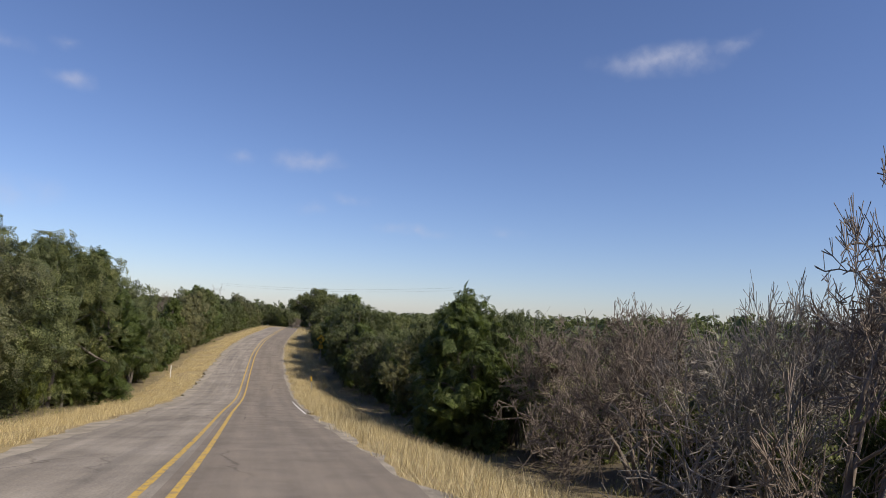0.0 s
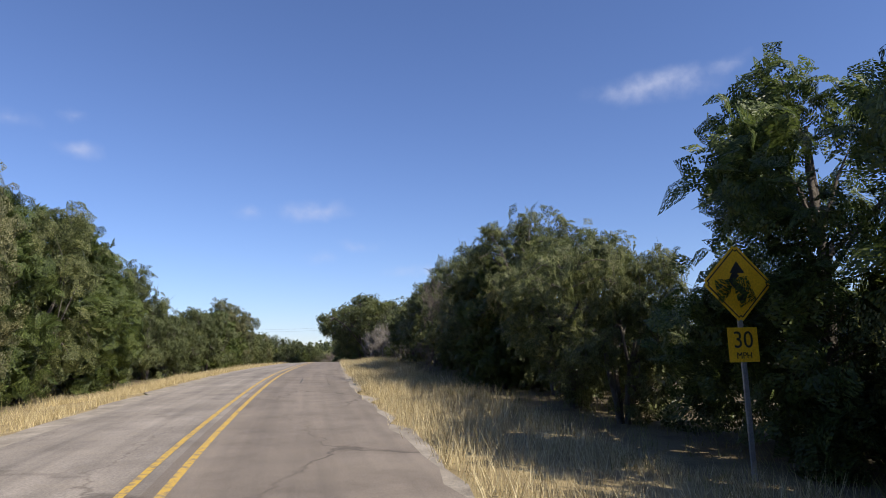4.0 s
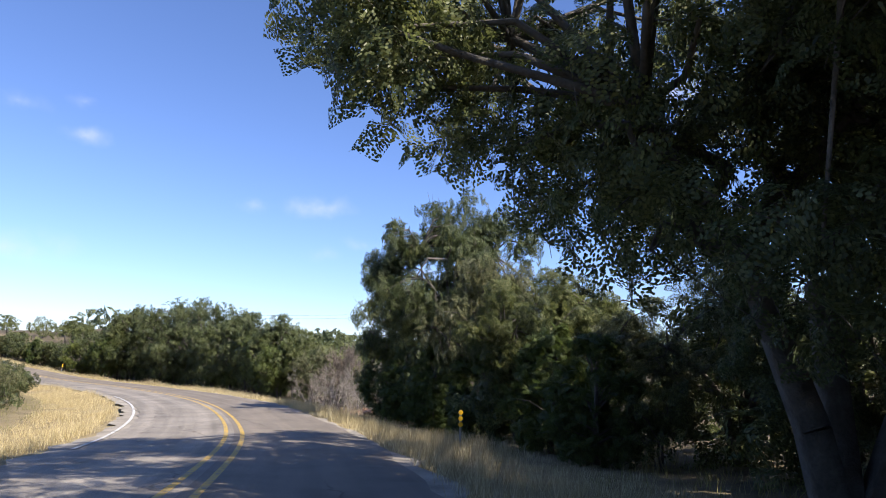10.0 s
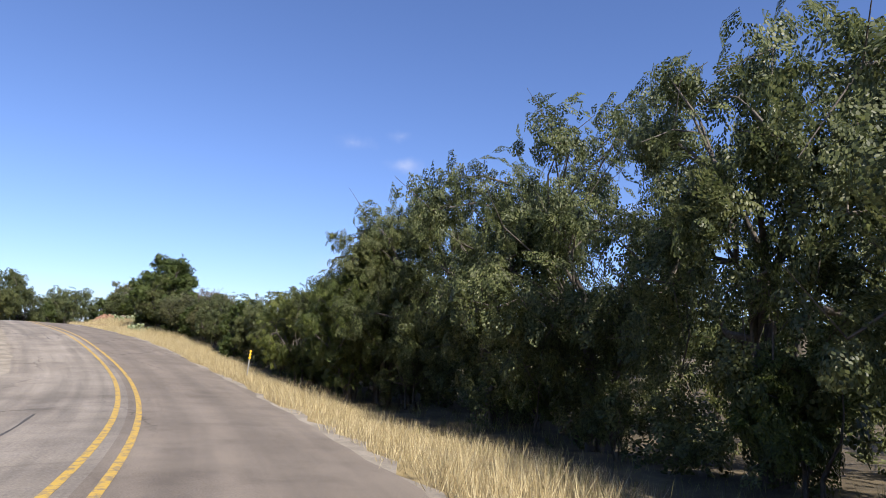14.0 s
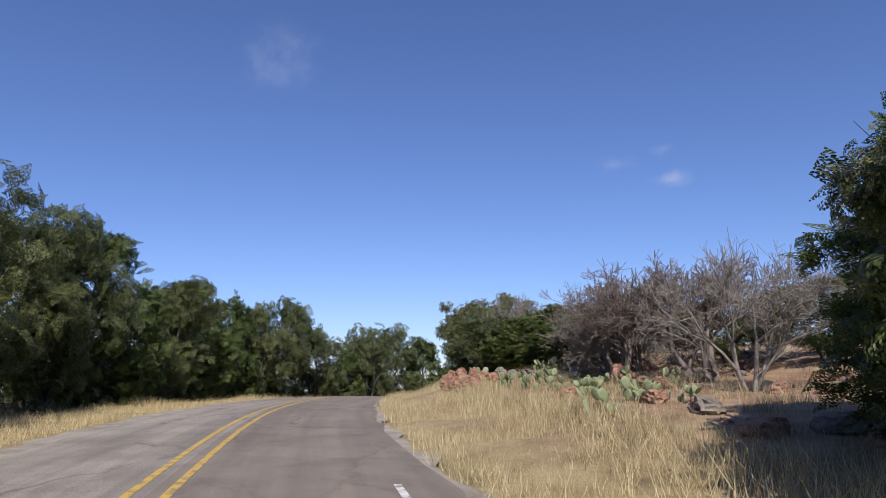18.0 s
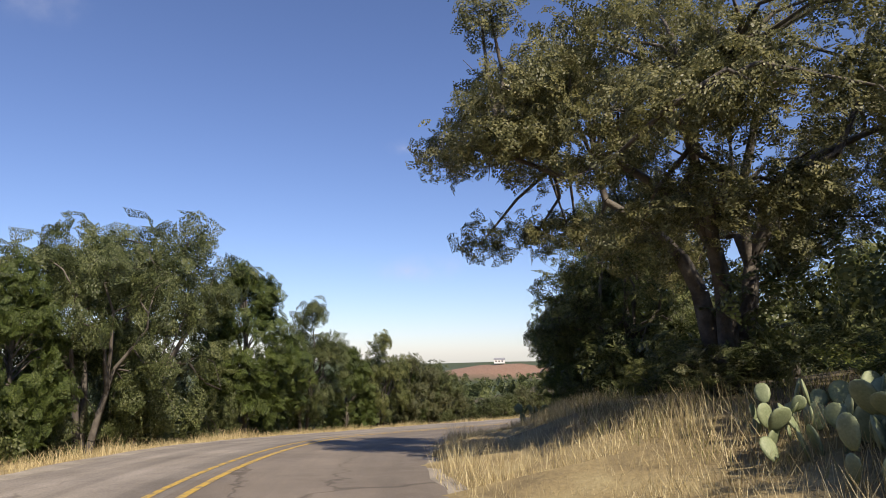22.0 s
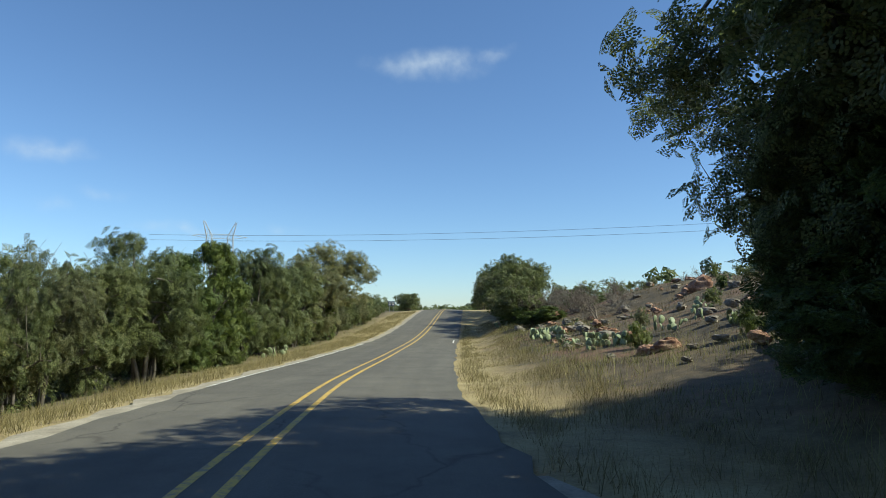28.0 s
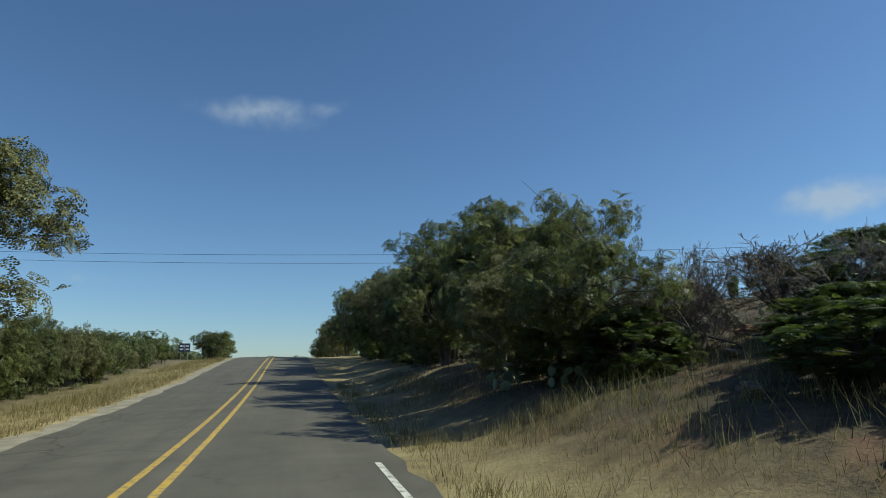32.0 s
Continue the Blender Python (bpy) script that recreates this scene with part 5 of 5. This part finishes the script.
def prickly_pear(seed, s, d, pads, size, label="prickly pear cactus with flat grey-green pads"):
    rng = random.Random(seed)
    x, y, _ = on_road(s, d)
    cactus = root("prickly_pear", pose(x, y, ground_z(x, y) - 0.03, 0, 0, rng.uniform(0, 360)) @ Matrix.Diagonal((size, size, size, 1)), label, "cactus", "cacti beside the road")
    tops = []
    for k in range(pads):
        if k < max(3, pads // 2) or not tops:
            a, r = rng.uniform(0, 360), rng.uniform(0.05, 0.62)
            m = pose(r * math.cos(a), r * math.sin(a), 0, rng.uniform(-25, 25), rng.uniform(-20, 20), rng.uniform(0, 360))
        else:
            m = rng.choice(tops[:max(4, pads // 2)]) @ pose(rng.uniform(-0.06, 0.06), 0, 0.31, rng.uniform(-35, 35), rng.uniform(-45, 45), rng.uniform(-60, 60))
        tops.append(m)
        grow = rng.uniform(0.8, 1.15)
        pad = new("pad", PAD)
        pad.parent = cactus
        pad.matrix_basis = m @ Matrix.Diagonal((grow, grow, grow, 1))


for n, (s, d, pads, size) in enumerate((
        (327.5, 6.2, 14, 0.9), (328.4, 5.8, 12, 0.8), (329.2, 6.4, 14, 0.95), (330.2, 6.0, 12, 0.8), (331.4, 6.2, 11, 0.8), (332.4, 6.6, 10, 0.8), (333.6, 7.0, 8, 0.7),
        (359.1, 7.6, 9, 1.0), (358.1, 10.4, 14, 0.9), (356.8, 10.8, 12, 0.9), (350.8, 9.2, 12, 0.7), (352.4, 9.4, 10, 0.7), (348.8, 9.6, 11, 0.7))):
    prickly_pear(n, s, d, pads, size)
for n, (s, d, pads, size) in enumerate((
        (382.2, 6.7, 16, 1.0), (383.0, 7.3, 16, 1.1), (384.0, 6.9, 15, 1.0), (384.8, 7.4, 12, 0.9), (402.4, 6.4, 13, 1.1), (174.8, 8.6, 12, 0.7), 
        (155.2, -9.2, 10, 1.2), (338.5, -8.2, 12, 1.0), (340.2, -8.5, 12, 1.0), (342, -8.3, 10, 0.9), (481.2, -8.4, 12, 1.2), (482.8, -8.6, 9, 1.0), (470.9, 8.2, 16, 1.0), (472.4, 7.6, 12, 0.9),
        (496.8, 7.2, 9, 0.8), (495.7, 6.8, 9, 0.8), (494.2, 7.4, 8, 0.8), (473.2, 8.4, 14, 1.0), (474.2, 7.8, 14, 1.0))):
    prickly_pear(40 + n, s, d, pads, size)
for n, (s0, d0, many) in enumerate(((464, 8.6, 6), (467, 9.4, 6), (472, 8.6, 4), (477, 8.6, 3), (460, 11.5, 3), (468, 13.5, 3),
                                    (345, 9.2, 4), (348.5, 9.6, 5), (352, 9.4, 5), (350, 12, 3), (384, 8.2, 3), (424, 9.2, 8), (427, 9.0, 6), (422, 7.4, 4))):
    for k in range(many):
        prickly_pear(80 + 10 * n + k, s0 + ROCK_RNG.gauss(0, 1.2), d0 + ROCK_RNG.gauss(0, 0.7), ROCK_RNG.randint(7, 11), ROCK_RNG.uniform(0.6, 0.85), "clump of prickly pear among dry grass and rocks")
for n in range(22):
    prickly_pear(300 + n, ROCK_RNG.uniform(458, 508), ROCK_RNG.uniform(9, 34), ROCK_RNG.randint(4, 7), ROCK_RNG.uniform(0.5, 0.8), "small prickly pear among the rocks of the slope")

# ---- signs, markers and the power line ----


def standing(s, d, turn=0.0):
    """A pose on the ground beside the road whose -y faces the coming driver."""
    x, y, _ = on_road(s, d)
    a = on_road(s + 1, 0) - on_road(s - 1, 0)
    return pose(x, y, ground_z(x, y), 0, 0, math.degrees(math.atan2(a[1], a[0])) - 90 + turn)


def post_bm(w, depth, h):
    """A flanged steel post: a shallow channel."""
    bm = box_bm(w, 0.006, h, (0, 0, h / 2))
    for sx in (-1, 1):
        side = box_bm(0.006, depth, h, (sx * w / 2, depth / 2, h / 2))
        me = bpy.data.meshes.new("tmp")
        side.to_mesh(me)
        side.free()
        bm.from_mesh(me)
        bpy.data.meshes.remove(me)
    return bm


def diamond_bm(side, thick, corner):
    bm = box_bm(side, side, thick)
    ups = [e for e in bm.edges if abs(e.verts[0].co.z - e.verts[1].co.z) > thick / 2]
    bmesh.ops.bevel(bm, geom=ups, offset=corner, segments=3, affect="EDGES")
    bmesh.ops.transform(bm, matrix=pose(0, 0, 0, 90) @ pose(0, 0, 0, 0, 0, 45), verts=bm.verts)
    return bm


def marker(s, d, lean=0.0):
    m = root("object_marker", standing(s, d) @ pose(0, 0, 0, 0, lean, 0), "slim steel post with three yellow diamond reflectors", "road marker", "markers beside the road")
    part("post", post_bm(0.05, 0.02, 1.12), M_POST, m, "slim steel post")
    for z in (0.78, 0.92, 1.06):
        bm = diamond_bm(0.1, 0.012, 0.012)
        bmesh.ops.translate(bm, vec=(0, -0.012, z), verts=bm.verts)
        part("reflector", bm, M_REFLECTOR, m, "yellow diamond reflector")


for s, d, lean in ((86.6, 5.4, -4), (231.0, 5.3, 0), (302.6, 5.5, 4)):
    marker(s, d, lean)
for s, d in ((93.0, -6.5), (226.7, -5.0)):
    m = root("delineator_post", standing(s, d), "slim white delineator post in the grass", "road marker")
    part("post", post_bm(0.06, 0.02, 1.15), M_WALL, m)


def text_part(words, size, material, parent, at):
    cu = bpy.data.curves.new("text", "FONT")
    cu.body, cu.size, cu.extrude, cu.align_x, cu.align_y = words, size, 0.002, "CENTER", "CENTER"
    cu.materials.append(material)
    ob = new("lettering", cu)
    ob.parent = parent
    ob.matrix_basis = pose(*at, 90)
    return ob


def arrow_bm():
    """A winding arrow as one flat bent band with a head."""
    pts = [Vector((0.09 * math.sin(t * 2 * math.pi), 0, -0.27 + 0.42 * t)) for t in np.linspace(0, 1, 22)]
    bm = bmesh.new()
    last = None
    for i, p in enumerate(pts):
        a = pts[min(i + 1, 21)] - pts[max(i - 1, 0)]
        n = Vector((a.z, 0, -a.x)).normalized() * 0.05
        pair = [bm.verts.new(p + n), bm.verts.new(p - n)]
        if last:
            bm.faces.new((last[0], pair[0], pair[1], last[1]))
        last = pair
    bm.faces.new([bm.verts.new(Vector(q)) for q in ((-0.13, 0, 0.15), (0.13, 0, 0.15), (0.0, 0, 0.33))])
    return bm


def warning_sign(s, d):
    sign = root("warning_sign", standing(s, d), "yellow winding-road warning sign with a speed plaque on a steel post", "road sign")
    part("post", post_bm(0.07, 0.03, 3.2), M_POST, sign)
    plate = part("plate", diamond_bm(0.84, 0.004, 0.05), M_SIGN, sign, "yellow diamond sign plate")
    plate.location = (0, -0.012, 2.85)
    rim = diamond_bm(0.77, 0.003, 0.045)
    bmesh.ops.inset_region(rim, faces=[f for f in rim.faces if f.normal.y < -0.9], thickness=0.02)
    part("border", rim, M_BLACK, plate, "black border").location = (0, -0.003, 0)
    part("panel", diamond_bm(0.73, 0.003, 0.04), M_SIGN, plate).location = (0, -0.006, 0)
    part("arrow", arrow_bm(), M_BLACK, plate, "black winding arrow").location = (0, -0.011, 0)
    plaque = part("plaque", box_bm(0.5, 0.004, 0.5, (0, 0, 0), 0.001), M_SIGN, sign, "yellow advisory speed plaque")
    plaque.location = (0, -0.012, 1.95)
    text_part("30", 0.34, M_BLACK, plaque, (0, -0.006, 0.06))
    text_part("MPH", 0.13, M_BLACK, plaque, (0, -0.006, -0.16))


warning_sign(113.6, 8.0)


def blue_sign(s, d):
    sign = root("information_sign", standing(s, d), "dark blue square information sign on two posts", "road sign")
    for x in (-0.35, 0.35):
        part("post", post_bm(0.06, 0.03, 1.9), M_POST, sign).location = (x, 0, 0)
    for x in (-0.3, 0.3):
        part("plate", box_bm(0.56, 0.006, 0.9, (x, -0.02, 1.45), 0.002), M_BLUE, sign, "blue sign plate")
        for k in range(2):
            part("bar", box_bm(0.36, 0.004, 0.16, (x, -0.026, 1.26 + 0.34 * k)), M_WALL, sign, "pale unreadable line")


blue_sign(558.0, -9.6)


def pylon(x, y, top):
    """A portal of two lattice masts with a long cross-arm, from the ground to a given height."""
    tall = top - ground_z(x, y) + 0.3
    p = root("power_pylon", pose(x, y, top - tall, 0, 0, 6), "pale steel lattice power pylon behind the trees", "pylon", "pylons of the power line")
    arm = tall - 3.2
    for side in (-1, 1):
        def at(sx, sy, z):
            lean = 2.0 + 1.3 * max(0.0, z - arm) / 3.2 + 0.7 * (1 - z / tall)
            wide = 0.55 if z < arm else 0.55 - 0.4 * (z - arm) / 3.2
            return (side * lean + sx * wide, sy * wide, z)
        for sx in (-1, 1):
            for sy in (-1, 1):
                rows = [(*at(sx, sy, 0), 0.07, *at(sx, sy, arm), 0.06), (*at(sx, sy, arm), 0.06, *at(sx, sy, tall), 0.04)]
                part_mesh("leg", mesh_of("leg", *tubes(rows, 4), M_STEEL), p)
        n = int(tall / 1.4)
        for k in range(n):
            z0, z1 = tall * k / n, tall * (k + 1) / n
            rows = []
            for a, b in (((-1, -1), (1, -1)), ((1, -1), (1, 1)), ((1, 1), (-1, 1)), ((-1, 1), (-1, -1))):
                rows.append((*at(*a, z0), 0.03, *at(*b, z1), 0.03))
            tagged(part_mesh("brace", mesh_of("brace", *tubes(rows, 3), M_STEEL), p), kind="stuff")
    rows = []
    for z in (arm - 0.45, arm + 0.45):
        rows.append((-5.6, 0, arm, 0.05, -2.4, 0, z, 0.05))
        rows.append((-2.4, 0, z, 0.05, 2.4, 0, z, 0.05))
        rows.append((2.4, 0, z, 0.05, 5.6, 0, arm, 0.05))
    for k in range(-4, 4):
        rows.append((k * 0.6, 0, arm - 0.45, 0.03, k * 0.6 + 0.6, 0, arm + 0.45, 0.03))
    part_mesh("cross_arm", mesh_of("cross_arm", *tubes(rows, 4), M_STEEL), p)
    rows = [(-1.9, 0, arm * 0.62, 0.045, 1.9, 0, arm - 0.5, 0.045), (1.9, 0, arm * 0.62, 0.045, -1.9, 0, arm - 0.5, 0.045)]
    part_mesh("cross_brace", mesh_of("cross_brace", *tubes(rows, 4), M_STEEL), p)


pylon(-167.3, 491.0, 13.6)


def cable(p, q, sag):
    rows, last = [], np.array(p, float)
    for k in range(1, 41):
        t = k / 40
        at = np.array(p) * (1 - t) + np.array(q) * t - np.array([0, 0, 4 * sag * t * (1 - t)])
        rows.append((*last, 0.03, *at, 0.03))
        last = at
    tagged(new("power_cable", mesh_of("power_cable", *tubes(rows, 4), M_BLACK)), "thin dark power cable across the sky", "cable", "cables of the power line")


cable((-186.2, 552.4, 17.4), (9.5, 418.9, 17.6), 3.0)
cable((-186.0, 552.4, 15.9), (9.5, 419.1, 15.9), 3.0)


def far_house():
    hx, hy, hz, hr = HILL
    h = root("house", pose(hx, hy, ground_z(hx, hy), 0, 0, 20), "small white house on the bald granite hill", "house")
    part("wall", box_bm(7, 5, 2.6, (0, 0, 1.3), 0.05), M_WALL, h)
    bm = bmesh.new()
    v = [bm.verts.new(c) for c in ((-3.8, -2.8, 2.6), (3.8, -2.8, 2.6), (3.8, 2.8, 2.6), (-3.8, 2.8, 2.6), (-3.8, 0, 3.8), (3.8, 0, 3.8))]
    for f in ((0, 1, 5, 4), (2, 3, 4, 5), (0, 4, 3), (1, 2, 5), (3, 2, 1, 0)):
        bm.faces.new([v[i] for i in f])
    part("roof", bm, M_STEEL, h, "pale metal roof")
    for x in (-2.1, 0, 2.1):
        part("window", box_bm(0.9, 0.08, 1.0, (x, -2.52, 1.5)), M_BLACK, h)


far_house()
